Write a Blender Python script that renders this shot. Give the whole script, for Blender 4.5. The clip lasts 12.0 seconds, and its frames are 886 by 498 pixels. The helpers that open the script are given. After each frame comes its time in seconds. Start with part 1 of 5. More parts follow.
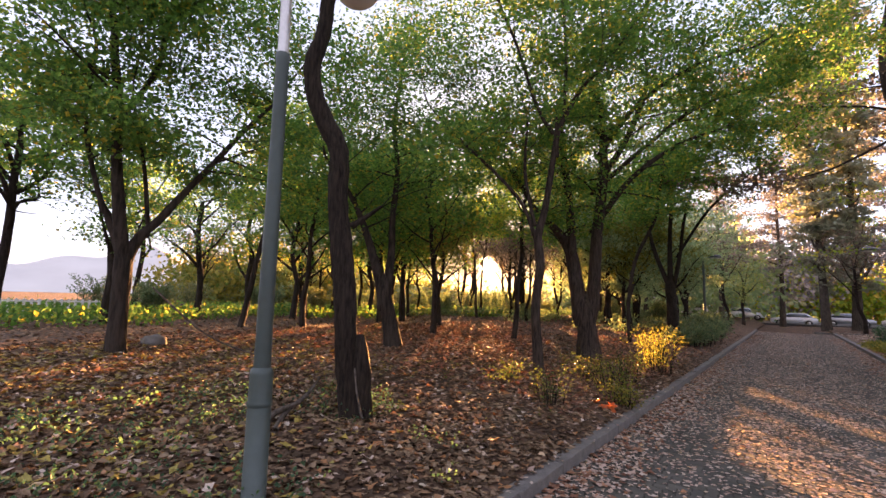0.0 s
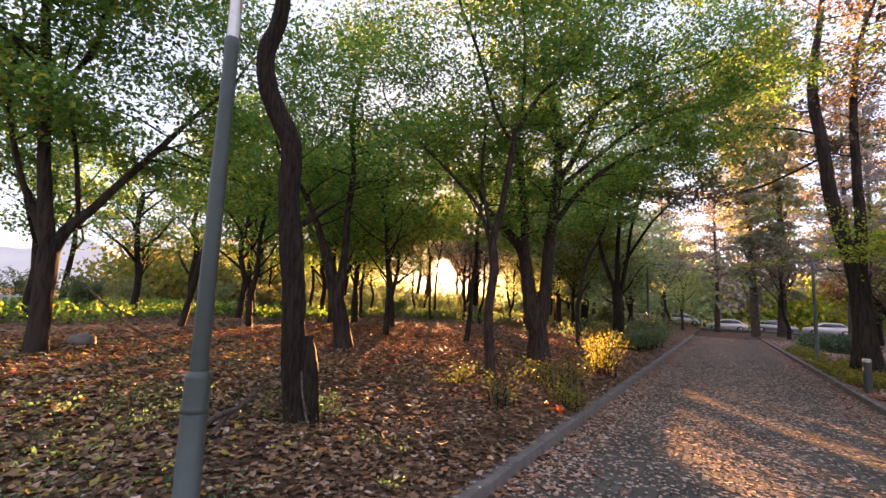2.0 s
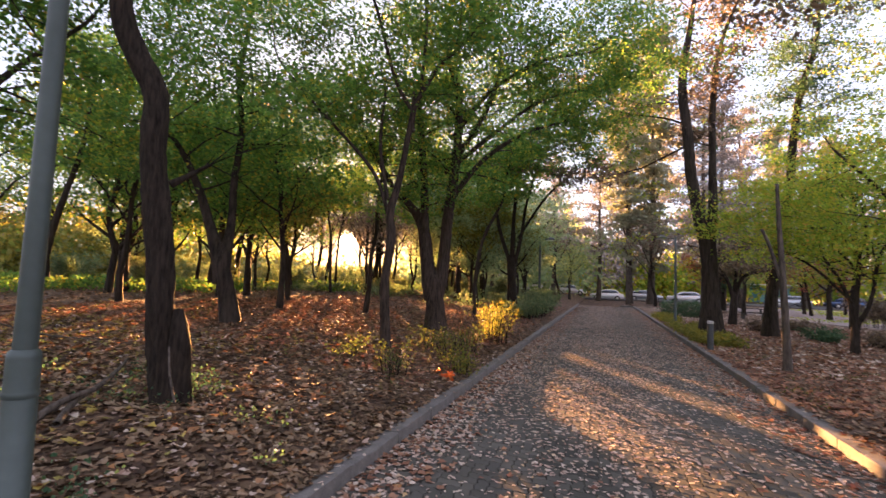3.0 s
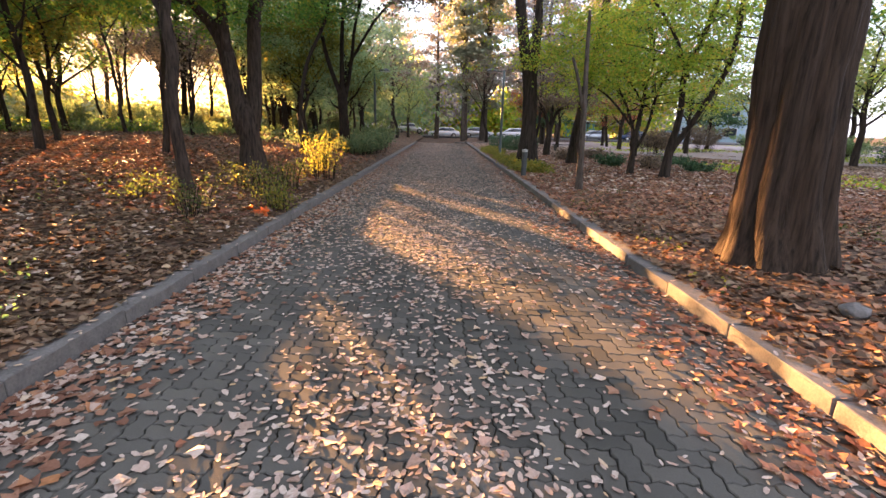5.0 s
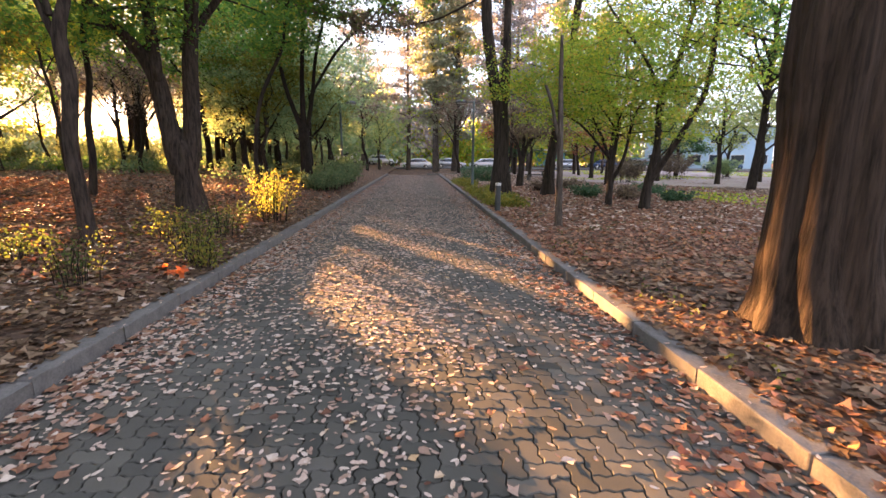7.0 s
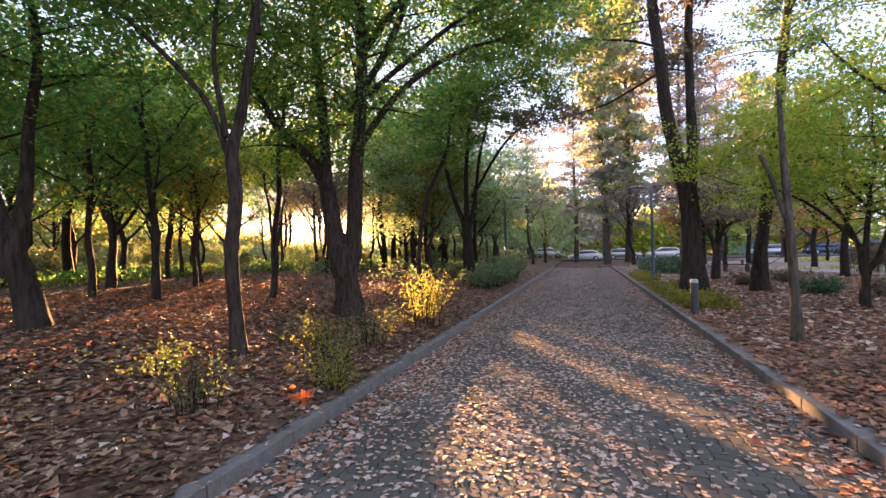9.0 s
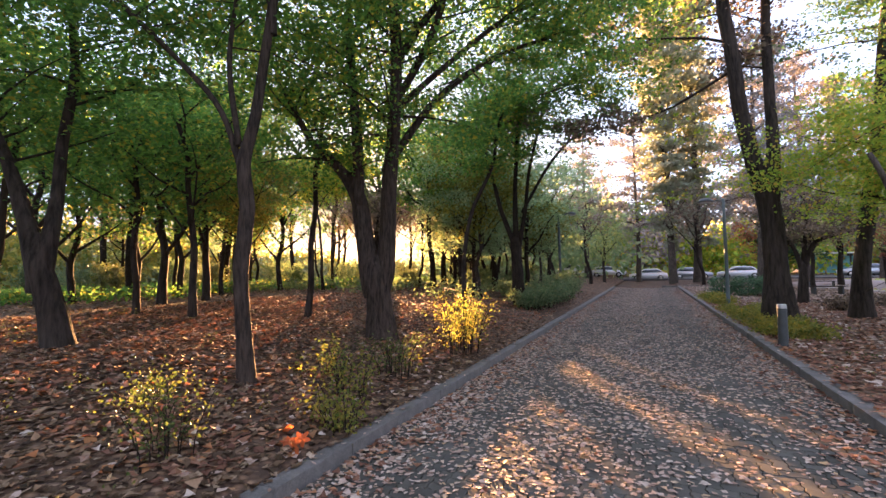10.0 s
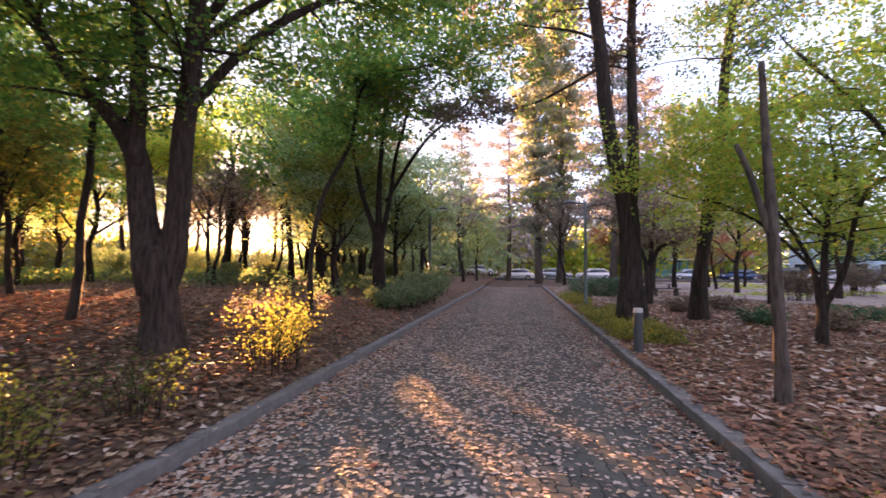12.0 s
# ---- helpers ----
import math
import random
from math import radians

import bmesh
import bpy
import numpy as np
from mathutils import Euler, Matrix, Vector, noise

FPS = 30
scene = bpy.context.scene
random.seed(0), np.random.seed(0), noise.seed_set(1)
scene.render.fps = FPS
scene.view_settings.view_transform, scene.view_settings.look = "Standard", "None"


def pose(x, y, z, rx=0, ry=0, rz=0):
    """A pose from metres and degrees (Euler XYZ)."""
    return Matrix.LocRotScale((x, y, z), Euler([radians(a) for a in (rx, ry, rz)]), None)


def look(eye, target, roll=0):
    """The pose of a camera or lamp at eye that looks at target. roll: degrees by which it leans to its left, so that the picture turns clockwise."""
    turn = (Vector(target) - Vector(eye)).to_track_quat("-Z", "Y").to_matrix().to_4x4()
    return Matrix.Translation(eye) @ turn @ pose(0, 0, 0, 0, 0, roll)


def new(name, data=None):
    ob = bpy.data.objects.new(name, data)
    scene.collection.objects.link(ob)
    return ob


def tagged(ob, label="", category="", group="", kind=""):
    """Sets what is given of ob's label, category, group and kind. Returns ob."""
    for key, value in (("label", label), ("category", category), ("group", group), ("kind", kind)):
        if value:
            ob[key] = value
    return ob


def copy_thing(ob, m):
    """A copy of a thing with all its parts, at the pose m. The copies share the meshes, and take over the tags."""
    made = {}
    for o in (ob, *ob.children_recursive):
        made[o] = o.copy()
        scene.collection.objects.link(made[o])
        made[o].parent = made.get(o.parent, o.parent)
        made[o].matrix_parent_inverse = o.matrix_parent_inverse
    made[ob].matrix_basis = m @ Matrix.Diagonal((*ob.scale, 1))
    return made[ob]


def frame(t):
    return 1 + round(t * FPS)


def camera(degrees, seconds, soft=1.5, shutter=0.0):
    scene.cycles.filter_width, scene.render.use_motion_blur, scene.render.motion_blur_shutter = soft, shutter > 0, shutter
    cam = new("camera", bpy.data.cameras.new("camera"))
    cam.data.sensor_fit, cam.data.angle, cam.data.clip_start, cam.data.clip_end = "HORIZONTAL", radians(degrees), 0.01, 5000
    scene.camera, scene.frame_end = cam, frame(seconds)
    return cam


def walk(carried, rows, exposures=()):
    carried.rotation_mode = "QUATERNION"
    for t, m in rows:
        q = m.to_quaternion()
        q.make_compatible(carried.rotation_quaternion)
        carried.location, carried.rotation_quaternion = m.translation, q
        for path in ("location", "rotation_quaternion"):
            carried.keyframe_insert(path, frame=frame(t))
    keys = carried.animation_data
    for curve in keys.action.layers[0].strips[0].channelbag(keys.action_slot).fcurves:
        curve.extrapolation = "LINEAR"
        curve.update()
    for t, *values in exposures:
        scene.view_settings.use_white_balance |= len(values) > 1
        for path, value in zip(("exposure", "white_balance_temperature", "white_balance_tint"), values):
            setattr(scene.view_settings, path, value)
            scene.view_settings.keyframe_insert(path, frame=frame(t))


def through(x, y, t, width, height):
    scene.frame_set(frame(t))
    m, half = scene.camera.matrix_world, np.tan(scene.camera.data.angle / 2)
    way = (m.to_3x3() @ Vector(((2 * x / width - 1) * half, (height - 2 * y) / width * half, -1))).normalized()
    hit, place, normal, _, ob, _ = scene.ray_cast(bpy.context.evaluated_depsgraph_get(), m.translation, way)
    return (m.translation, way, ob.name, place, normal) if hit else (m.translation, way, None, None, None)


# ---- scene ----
cam = camera(87.8, 12.0, shutter=0.18)
EXPOSURES = ((0.0, 3.88, 6500, 31), (3.7, 4.06, 6400, 28), (5.3, 4.38, 6300, 21), (6.7, 4.42, 6300, 21), (8.3, 4.28, 5850, 28), (9.5, 4.2, 5700, 23), (10.8, 4.3, 5950, 30), (11.5, 4.38, 5950, 34), (12.0, 4.2, 5950, 34))
PATH = [
    (0, (-0.362, 0.614, 1.798), (-1.55, 2.207, 2.024), 1.4),
    (0.5, (-0.366, 0.631, 1.799), (-1.526, 2.245, 2.026), 1.9),
    (1, (-0.38, 0.645, 1.806), (-1.511, 2.278, 2.044), 2.3),
    (1.5, (-0.375, 0.661, 1.801), (-1.472, 2.314, 2.049), 2.5),
    (2, (-0.391, 0.676, 1.808), (-1.419, 2.375, 2.047), 2.4),
    (2.5, (-0.349, 0.736, 1.795), (-1.231, 2.518, 2.015), 2.1),
    (3, (-0.279, 0.82, 1.773), (-0.937, 2.703, 1.912), 2.1),
    (3.5, (-0.174, 0.915, 1.726), (-0.586, 2.872, 1.71), 1.9),
    (3.7, (-0.137, 0.945, 1.693), (-0.462, 2.916, 1.596), 1.8),
    (5.3, (0.072, 1.365, 1.544), (0.121, 3.284, 0.983), 1.4),
    (5.5, (0.05, 1.486, 1.56), (0.118, 3.401, 0.986), 1.3),
    (6, (0.095, 1.782, 1.565), (0.19, 3.701, 1.008), 0.8),
    (6.5, (0.201, 2.134, 1.631), (0.323, 4.07, 1.142), 0.8),
    (6.7, (0.231, 2.269, 1.629), (0.365, 4.213, 1.176), 0.7),
    (8.3, (0.28, 3.407, 1.7), (-0.026, 5.381, 1.613), -1.2),
    (8.5, (0.221, 3.547, 1.713), (-0.175, 5.507, 1.662), -1.3),
    (9, (0.226, 3.917, 1.715), (-0.363, 5.828, 1.728), -1.6),
    (9.5, (0.294, 4.349, 1.736), (-0.433, 6.212, 1.798), -1.4),
    (10, (0.265, 4.823, 1.717), (-0.547, 6.648, 1.814), -1.3),
    (10.5, (0.356, 5.278, 1.712), (-0.521, 7.073, 1.81), -1.0),
    (11, (0.391, 5.752, 1.697), (-0.459, 7.56, 1.794), -0.2),
    (11.5, (0.368, 6.244, 1.689), (-0.333, 8.115, 1.778), 0.1),
    (12, (0.435, 6.744, 1.671), (0.109, 8.716, 1.747), 0.4),
]
walk(cam, [(t, look(eye, target, roll)) for t, eye, target, roll in PATH], EXPOSURES)


SUN_TURN, SUN_UP = 31.1, 4.6      # degrees left of the path's line, and above the horizon


# ---------------------------------------------------------------- world and sun
def sun_way():
    a, e = radians(SUN_TURN), radians(SUN_UP)
    return Vector((-math.sin(a) * math.cos(e), math.cos(a) * math.cos(e), math.sin(e)))


def make_world():
    w = bpy.data.worlds.new("evening_sky")
    scene.world = w
    w.use_nodes = True
    nt = w.node_tree
    nt.nodes.clear()
    sky = nt.nodes.new("ShaderNodeTexSky")
    sky.sky_type = "NISHITA"
    sky.sun_disc = False
    sky.sun_elevation = radians(SUN_UP)
    sky.sun_rotation = radians(-SUN_TURN)
    sky.air_density, sky.dust_density, sky.ozone_density = 1.0, 0.5, 1.0
    bg = nt.nodes.new("ShaderNodeBackground")
    bg.inputs[1].default_value = SKY_STRENGTH
    nt.links.new(sky.outputs[0], bg.inputs[0])
    # thin high haze whitening the evening sky, raised away from the sun as fill light
    co = nt.nodes.new("ShaderNodeTexCoord")
    dot = nt.nodes.new("ShaderNodeVectorMath")
    dot.operation = "DOT_PRODUCT"
    dot.inputs[1].default_value = sun_way()
    nt.links.new(co.outputs["Generated"], dot.inputs[0])
    ramp = nt.nodes.new("ShaderNodeValToRGB")
    el = ramp.color_ramp.elements
    el[0].position, el[0].color = 0.0, (0.53, 0.58, 0.67, 1)
    el[1].position, el[1].color = 1.0, (0.46, 0.41, 0.32, 1)
    for p, c in ((0.5, (0.43, 0.49, 0.60, 1)), (0.82, (0.335, 0.385, 0.47, 1)), (0.96, (0.41, 0.41, 0.40, 1))):
        e = el.new(p)
        e.color = c
    nt.links.new(dot.outputs["Value"], ramp.inputs[0])
    haze = nt.nodes.new("ShaderNodeBackground")
    haze.inputs[1].default_value = HAZE_STRENGTH
    nt.links.new(ramp.outputs[0], haze.inputs[0])
    power = nt.nodes.new("ShaderNodeMath")
    power.operation = "POWER"
    power.inputs[1].default_value = 22000.0
    clampv = nt.nodes.new("ShaderNodeMath")
    clampv.operation = "MAXIMUM"
    clampv.inputs[1].default_value = 0.0
    nt.links.new(dot.outputs["Value"], clampv.inputs[0])
    nt.links.new(clampv.outputs[0], power.inputs[0])
    strong = nt.nodes.new("ShaderNodeMath")
    strong.operation = "MULTIPLY"
    strong.inputs[1].default_value = 30.0
    nt.links.new(power.outputs[0], strong.inputs[0])
    disc = nt.nodes.new("ShaderNodeBackground")
    disc.inputs[0].default_value = (1.0, 0.72, 0.36, 1)
    nt.links.new(strong.outputs[0], disc.inputs[1])
    a1, a2 = nt.nodes.new("ShaderNodeAddShader"), nt.nodes.new("ShaderNodeAddShader")
    nt.links.new(bg.outputs[0], a1.inputs[0])
    nt.links.new(haze.outputs[0], a1.inputs[1])
    nt.links.new(a1.outputs[0], a2.inputs[0])
    nt.links.new(disc.outputs[0], a2.inputs[1])
    out = nt.nodes.new("ShaderNodeOutputWorld")
    nt.links.new(a2.outputs[0], out.inputs[0])


SKY_STRENGTH, HAZE_STRENGTH, SUN_STRENGTH = 0.008, 0.158, 5.0
make_world()
sun = new("sun", bpy.data.lights.new("sun", "SUN"))
sun.data.energy, sun.data.angle, sun.data.color = SUN_STRENGTH, radians(0.6), (1.0, 0.49, 0.15)
sun.matrix_world = look(sun_way() * 100, (0, 0, 0))


# ---------------------------------------------------------------- materials
class Mat:
    """A node material in the making."""
    def __init__(self, name, rough=0.8, metal=0.0, spec=0.3):
        self.m = bpy.data.materials.new(name)
        self.m.use_nodes = True
        self.nt = self.m.node_tree
        self.b = self.nt.nodes["Principled BSDF"]
        self.b.inputs["Roughness"].default_value = rough
        self.b.inputs["Metallic"].default_value = metal
        self.b.inputs["Specular IOR Level"].default_value = spec
        self.co = self.nt.nodes.new("ShaderNodeTexCoord").outputs["Object"]

    def node(self, kind, **kw):
        n = self.nt.nodes.new(kind)
        for k, v in kw.items():
            n.inputs[k].default_value = v
        return n

    def link(self, a, b):
        self.nt.links.new(a, b)

    def noise(self, scale, detail=4.0, stretch=None, rough=0.55):
        n = self.node("ShaderNodeTexNoise", Scale=scale, Detail=detail, Roughness=rough)
        if stretch:
            mp = self.node("ShaderNodeMapping")
            mp.inputs["Scale"].default_value = stretch
            self.link(self.co, mp.inputs[0])
            self.link(mp.outputs[0], n.inputs["Vector"])
        else:
            self.link(self.co, n.inputs["Vector"])
        return n.outputs["Fac"]

    def ramp(self, fac, *stops):
        r = self.node("ShaderNodeValToRGB")
        el = r.color_ramp.elements
        for k, (p, c) in enumerate(stops):
            e = el[k] if k < 2 else el.new(p)
            e.position, e.color = p, (*c, 1)
        self.link(fac, r.inputs[0])
        return r.outputs[0]

    def mix(self, fac, a, b, kind="MIX"):
        n = self.nt.nodes.new("ShaderNodeMix")
        n.data_type, n.blend_type = "RGBA", kind
        for v, s in ((fac, n.inputs[0]), (a, n.inputs[6]), (b, n.inputs[7])):
            if isinstance(v, (int, float)):
                s.default_value = v
            elif isinstance(v, tuple):
                s.default_value = (*v, 1)
            else:
                self.link(v, s)
        return n.outputs[2]

    def colour(self, c):
        if isinstance(c, tuple):
            self.b.inputs[0].default_value = (*c, 1)
        else:
            self.link(c, self.b.inputs[0])
        return self

    def bump(self, fac, strength=0.4, dist=0.01):
        n = self.node("ShaderNodeBump", Strength=strength, Distance=dist)
        self.link(fac, n.inputs["Height"])
        self.link(n.outputs[0], self.b.inputs["Normal"])
        return self

    def island(self):
        return self.nt.nodes.new("ShaderNodeNewGeometry").outputs["Random Per Island"]

    def each(self):
        return self.nt.nodes.new("ShaderNodeObjectInfo").outputs["Random"]


def leaf_mat(name, stops, through=0.6, rough=0.5, glow=2.1):
    """Thin leaves: each takes one of a few colours, and lets some light through."""
    q = Mat(name, rough=rough, spec=0.25)
    c = q.ramp(q.island(), *stops)
    n = q.noise(1.2, 3)
    c = q.mix(0.55, c, q.ramp(n, (0.3, (0.45, 0.45, 0.45)), (0.7, (1.0, 1.0, 1.0))), "MULTIPLY")
    q.colour(c)
    t = q.node("ShaderNodeBsdfTranslucent")
    q.link(q.mix(1.0, c, (glow * 0.92, glow, glow * 0.85), "MULTIPLY"), t.inputs[0])
    m = q.node("ShaderNodeMixShader")
    m.inputs[0].default_value = through
    q.link(q.b.outputs[0], m.inputs[1])
    q.link(t.outputs[0], m.inputs[2])
    q.link(m.outputs[0], q.nt.nodes["Material Output"].inputs[0])
    return q.m


def bark_mat(name, dark, light, scale=14.0, moss=None, run=0.16):
    q = Mat(name, rough=0.9, spec=0.15)
    rid = q.noise(scale, 5, (1.0, 1.0, run), 0.65)
    big = q.noise(1.7, 3)
    c = q.ramp(rid, (0.32, dark), (0.62, light))
    c = q.mix(0.6, c, q.ramp(big, (0.3, (0.55, 0.52, 0.5)), (0.7, (1.0, 1.0, 1.0))), "MULTIPLY")
    if moss:
        c = q.mix(q.ramp(q.noise(2.6, 4), (0.55, (0, 0, 0)), (0.75, (0.5, 0.5, 0.5))), c, moss)
    q.colour(c)
    q.bump(rid, 0.9, 0.03)
    return q.m


def plain(name, c, rough=0.6, metal=0.0, grain=30.0, amount=0.35, spec=0.4, bump=0.15):
    q = Mat(name, rough=rough, metal=metal, spec=spec)
    n, n2 = q.noise(grain, 5), q.noise(grain * 0.08, 3)
    k = 1 - amount
    f = q.mix(0.5, q.ramp(n, (0.3, (k, k, k)), (0.7, (1, 1, 1))), q.ramp(n2, (0.35, (k, k, k)), (0.65, (1, 1, 1))))
    q.colour(q.mix(1.0, c, f, "MULTIPLY"))
    q.bump(n, bump, 0.004)
    return q.m


def litter_mat(name, stops, rough=0.75, thin=0.15):
    q = Mat(name, rough=rough, spec=0.2)
    c = q.ramp(q.island(), *stops)
    v = q.noise(55, 4)
    c = q.mix(0.5, c, q.ramp(v, (0.3, (0.55, 0.5, 0.45)), (0.7, (1, 1, 1))), "MULTIPLY")
    q.colour(c)
    q.bump(v, 0.3, 0.003)
    # dry leaves glow when the low sun stands behind them
    t = q.node("ShaderNodeBsdfTranslucent")
    q.link(q.mix(1.0, c, (1.5, 1.1, 0.95), "MULTIPLY"), t.inputs[0])
    m = q.node("ShaderNodeMixShader")
    m.inputs[0].default_value = thin
    q.link(q.b.outputs[0], m.inputs[1])
    q.link(t.outputs[0], m.inputs[2])
    q.link(m.outputs[0], q.nt.nodes["Material Output"].inputs[0])
    return q.m


GREEN = leaf_mat("green_leaves", ((0.0, (0.055, 0.115, 0.03)), (0.45, (0.095, 0.185, 0.04)), (0.85, (0.17, 0.26, 0.05)), (0.98, (0.38, 0.28, 0.035))), 0.64, 0.5, 2.0)
ZELKOVA = leaf_mat("green_and_yellow_leaves", ((0.0, (0.06, 0.13, 0.03)), (0.5, (0.10, 0.21, 0.04)), (0.8, (0.20, 0.28, 0.045)), (1.0, (0.42, 0.33, 0.04))), 0.55, 0.5, 1.9)
LIME = leaf_mat("lime_leaves", ((0.0, (0.15, 0.23, 0.035)), (0.5, (0.27, 0.34, 0.045)), (0.85, (0.42, 0.38, 0.05)), (1.0, (0.46, 0.24, 0.06))), 0.6, 0.5, 2.2)
# LIME made paler for farther trees, their airy haze put into the colour.
HAZED_LIME = leaf_mat("haze_paled_yellow_green_leaves", ((0.0, (0.20, 0.25, 0.09)), (0.5, (0.34, 0.38, 0.13)), (1.0, (0.46, 0.40, 0.14))), 0.6, 0.5, 1.8)
YELLOW = leaf_mat("yellow_leaves", ((0.0, (0.11, 0.15, 0.03)), (0.45, (0.22, 0.21, 0.04)), (1.0, (0.36, 0.28, 0.05))), 0.5, 0.5, 1.4)
RUST = leaf_mat("rust_leaves", ((0.0, (0.13, 0.095, 0.07)), (0.5, (0.22, 0.16, 0.12)), (1.0, (0.30, 0.21, 0.13))), 0.25, 0.5, 1.5)
OLIVE = leaf_mat("olive_leaves", ((0.0, (0.05, 0.075, 0.02)), (0.6, (0.10, 0.125, 0.03)), (1.0, (0.20, 0.18, 0.04))), 0.35, 0.5, 1.3)
DARKG = leaf_mat("dark_green_leaves", ((0.0, (0.035, 0.075, 0.04)), (0.6, (0.06, 0.12, 0.065)), (1.0, (0.10, 0.15, 0.07))), 0.45)
# Base colour greyed to take back the sun's orange; lit, it turns gold.
GOLD = leaf_mat("greyed_poplar_leaves", ((0.0, (0.28, 0.31, 0.21)), (0.5, (0.37, 0.39, 0.27)), (1.0, (0.39, 0.37, 0.28))), 0.35, 0.5, 1.2)
# WISPY's grey-green raised, so the colour carries hazy light on far trees.
HAZED_SAGE = leaf_mat("grey_green_leaves", ((0.0, (0.15, 0.21, 0.11)), (0.6, (0.25, 0.32, 0.17)), (1.0, (0.38, 0.38, 0.20))), 0.55)
# Muted yellow-green: haze over the far bushes is put into this colour.
HAZY = leaf_mat("haze_muted_yellow_green_leaves", ((0.0, (0.15, 0.19, 0.08)), (0.5, (0.24, 0.27, 0.11)), (1.0, (0.32, 0.30, 0.14))), 0.22, 0.5, 1.2)
WISPY = leaf_mat("soft_grey_green_leaves", ((0.0, (0.10, 0.15, 0.07)), (0.6, (0.17, 0.23, 0.11)), (1.0, (0.26, 0.27, 0.13))), 0.4, 0.6, 1.5)
# Pale pinkish foliage colour, with the haze of distance put into it.
HAZED_RUST = leaf_mat("haze_paled_rust_leaves", ((0.0, (0.27, 0.24, 0.235)), (0.5, (0.40, 0.36, 0.345)), (1.0, (0.44, 0.38, 0.33))), 0.15, 0.6, 1.2)
RED = leaf_mat("red_leaves", ((0.0, (0.25, 0.06, 0.05)), (0.6, (0.38, 0.12, 0.08)), (1.0, (0.40, 0.20, 0.07))), 0.45)
BARK = bark_mat("brown_bark", (0.008, 0.006, 0.005), (0.042, 0.031, 0.023), 30.0)
BARK_MID = bark_mat("mid_brown_bark", (0.014, 0.011, 0.009), (0.075, 0.055, 0.042), 24.0)
BARK_GREY = bark_mat("grey_bark", (0.035, 0.028, 0.022), (0.13, 0.105, 0.085), 20.0, (0.07, 0.085, 0.03))
BARK_RED = bark_mat("reddish_fibrous_bark", (0.014, 0.010, 0.007), (0.066, 0.045, 0.031), 22.0, None, 0.05)
BARK_DARK = bark_mat("dark_bark", (0.013, 0.010, 0.008), (0.06, 0.046, 0.036))
LITTER_BROWN = litter_mat("brown_fallen_leaves", ((0.0, (0.050, 0.034, 0.022)), (0.35, (0.12, 0.076, 0.045)), (0.65, (0.22, 0.145, 0.086)), (0.85, (0.32, 0.235, 0.155)), (1.0, (0.34, 0.15, 0.055))))
LITTER_PALE = litter_mat("pale_fallen_leaves", ((0.0, (0.28, 0.18, 0.13)), (0.5, (0.48, 0.36, 0.29)), (0.85, (0.56, 0.47, 0.39)), (1.0, (0.50, 0.33, 0.17))), thin=0.06)
LITTER_YELLOW = litter_mat("yellow_fallen_leaves", ((0.0, (0.28, 0.19, 0.05)), (0.5, (0.40, 0.30, 0.07)), (1.0, (0.30, 0.28, 0.09))), thin=0.06)
LITTER_RED = litter_mat("red_fallen_leaves", ((0.0, (0.13, 0.06, 0.04)), (0.45, (0.24, 0.12, 0.075)), (0.85, (0.36, 0.20, 0.125)), (1.0, (0.42, 0.19, 0.08))))
CURB = plain("granite_curb", (0.185, 0.170, 0.155), 0.85, grain=60, amount=0.6, bump=0.4)
STEEL = plain("grey_green_painted_steel", (0.065, 0.086, 0.079), 0.45, 0.2, 12, 0.3)
STEEL_DARK = plain("dark_grey_painted_steel", (0.07, 0.075, 0.075), 0.5, 0.2, 20, 0.35)
BRIGHT = plain("bare_metal_band", (0.5, 0.48, 0.45), 0.3, 0.9, 30, 0.3)
WHITE = plain("white_paint", (0.75, 0.74, 0.72), 0.5, 0, 20, 0.15)


def ground_mat():
    q = Mat("leaf_strewn_soil", rough=0.9, spec=0.2)
    vor = q.node("ShaderNodeTexVoronoi", Scale=13.0, Randomness=1.0)
    q.link(q.co, vor.inputs["Vector"])
    sep = q.node("ShaderNodeSeparateColor")
    q.link(vor.outputs["Color"], sep.inputs[0])
    leaf = q.ramp(sep.outputs[0], (0.0, (0.09, 0.052, 0.033)), (0.4, (0.20, 0.115, 0.07)), (0.75, (0.32, 0.19, 0.11)), (1.0, (0.40, 0.27, 0.17)))
    big = q.noise(0.35, 4)
    c = q.mix(0.6, leaf, q.ramp(big, (0.35, (0.5, 0.45, 0.42)), (0.65, (1, 1, 1))), "MULTIPLY")
    c = q.mix(q.ramp(vor.outputs["Distance"], (0.0, (0, 0, 0)), (0.6, (0.7, 0.7, 0.7))), c, (0.035, 0.026, 0.02))
    q.colour(c)
    q.bump(vor.outputs["Distance"], 0.6, 0.03)
    return q.m


def paver_mat():
    q = Mat("grey_concrete_paver", rough=0.95, spec=0.12)
    n = q.noise(120, 5)
    c = q.ramp(q.each(), (0.0, (0.068, 0.068, 0.060)), (0.5, (0.090, 0.089, 0.078)), (1.0, (0.128, 0.122, 0.107)))
    c2 = q.ramp(q.island(), (0.0, (0.8, 0.8, 0.8)), (1.0, (1.15, 1.12, 1.08)))
    c = q.mix(1.0, c, c2, "MULTIPLY")
    st = q.noise(0.9, 4)
    c = q.mix(0.6, c, q.ramp(st, (0.35, (0.6, 0.58, 0.55)), (0.65, (1, 1, 1))), "MULTIPLY")
    c = q.mix(0.4, c, q.ramp(n, (0.3, (0.6, 0.6, 0.6)), (0.7, (1, 1, 1))), "MULTIPLY")
    q.colour(c)
    q.bump(n, 0.35, 0.004)
    return q.m


GROUND, PAVER = ground_mat(), paver_mat()


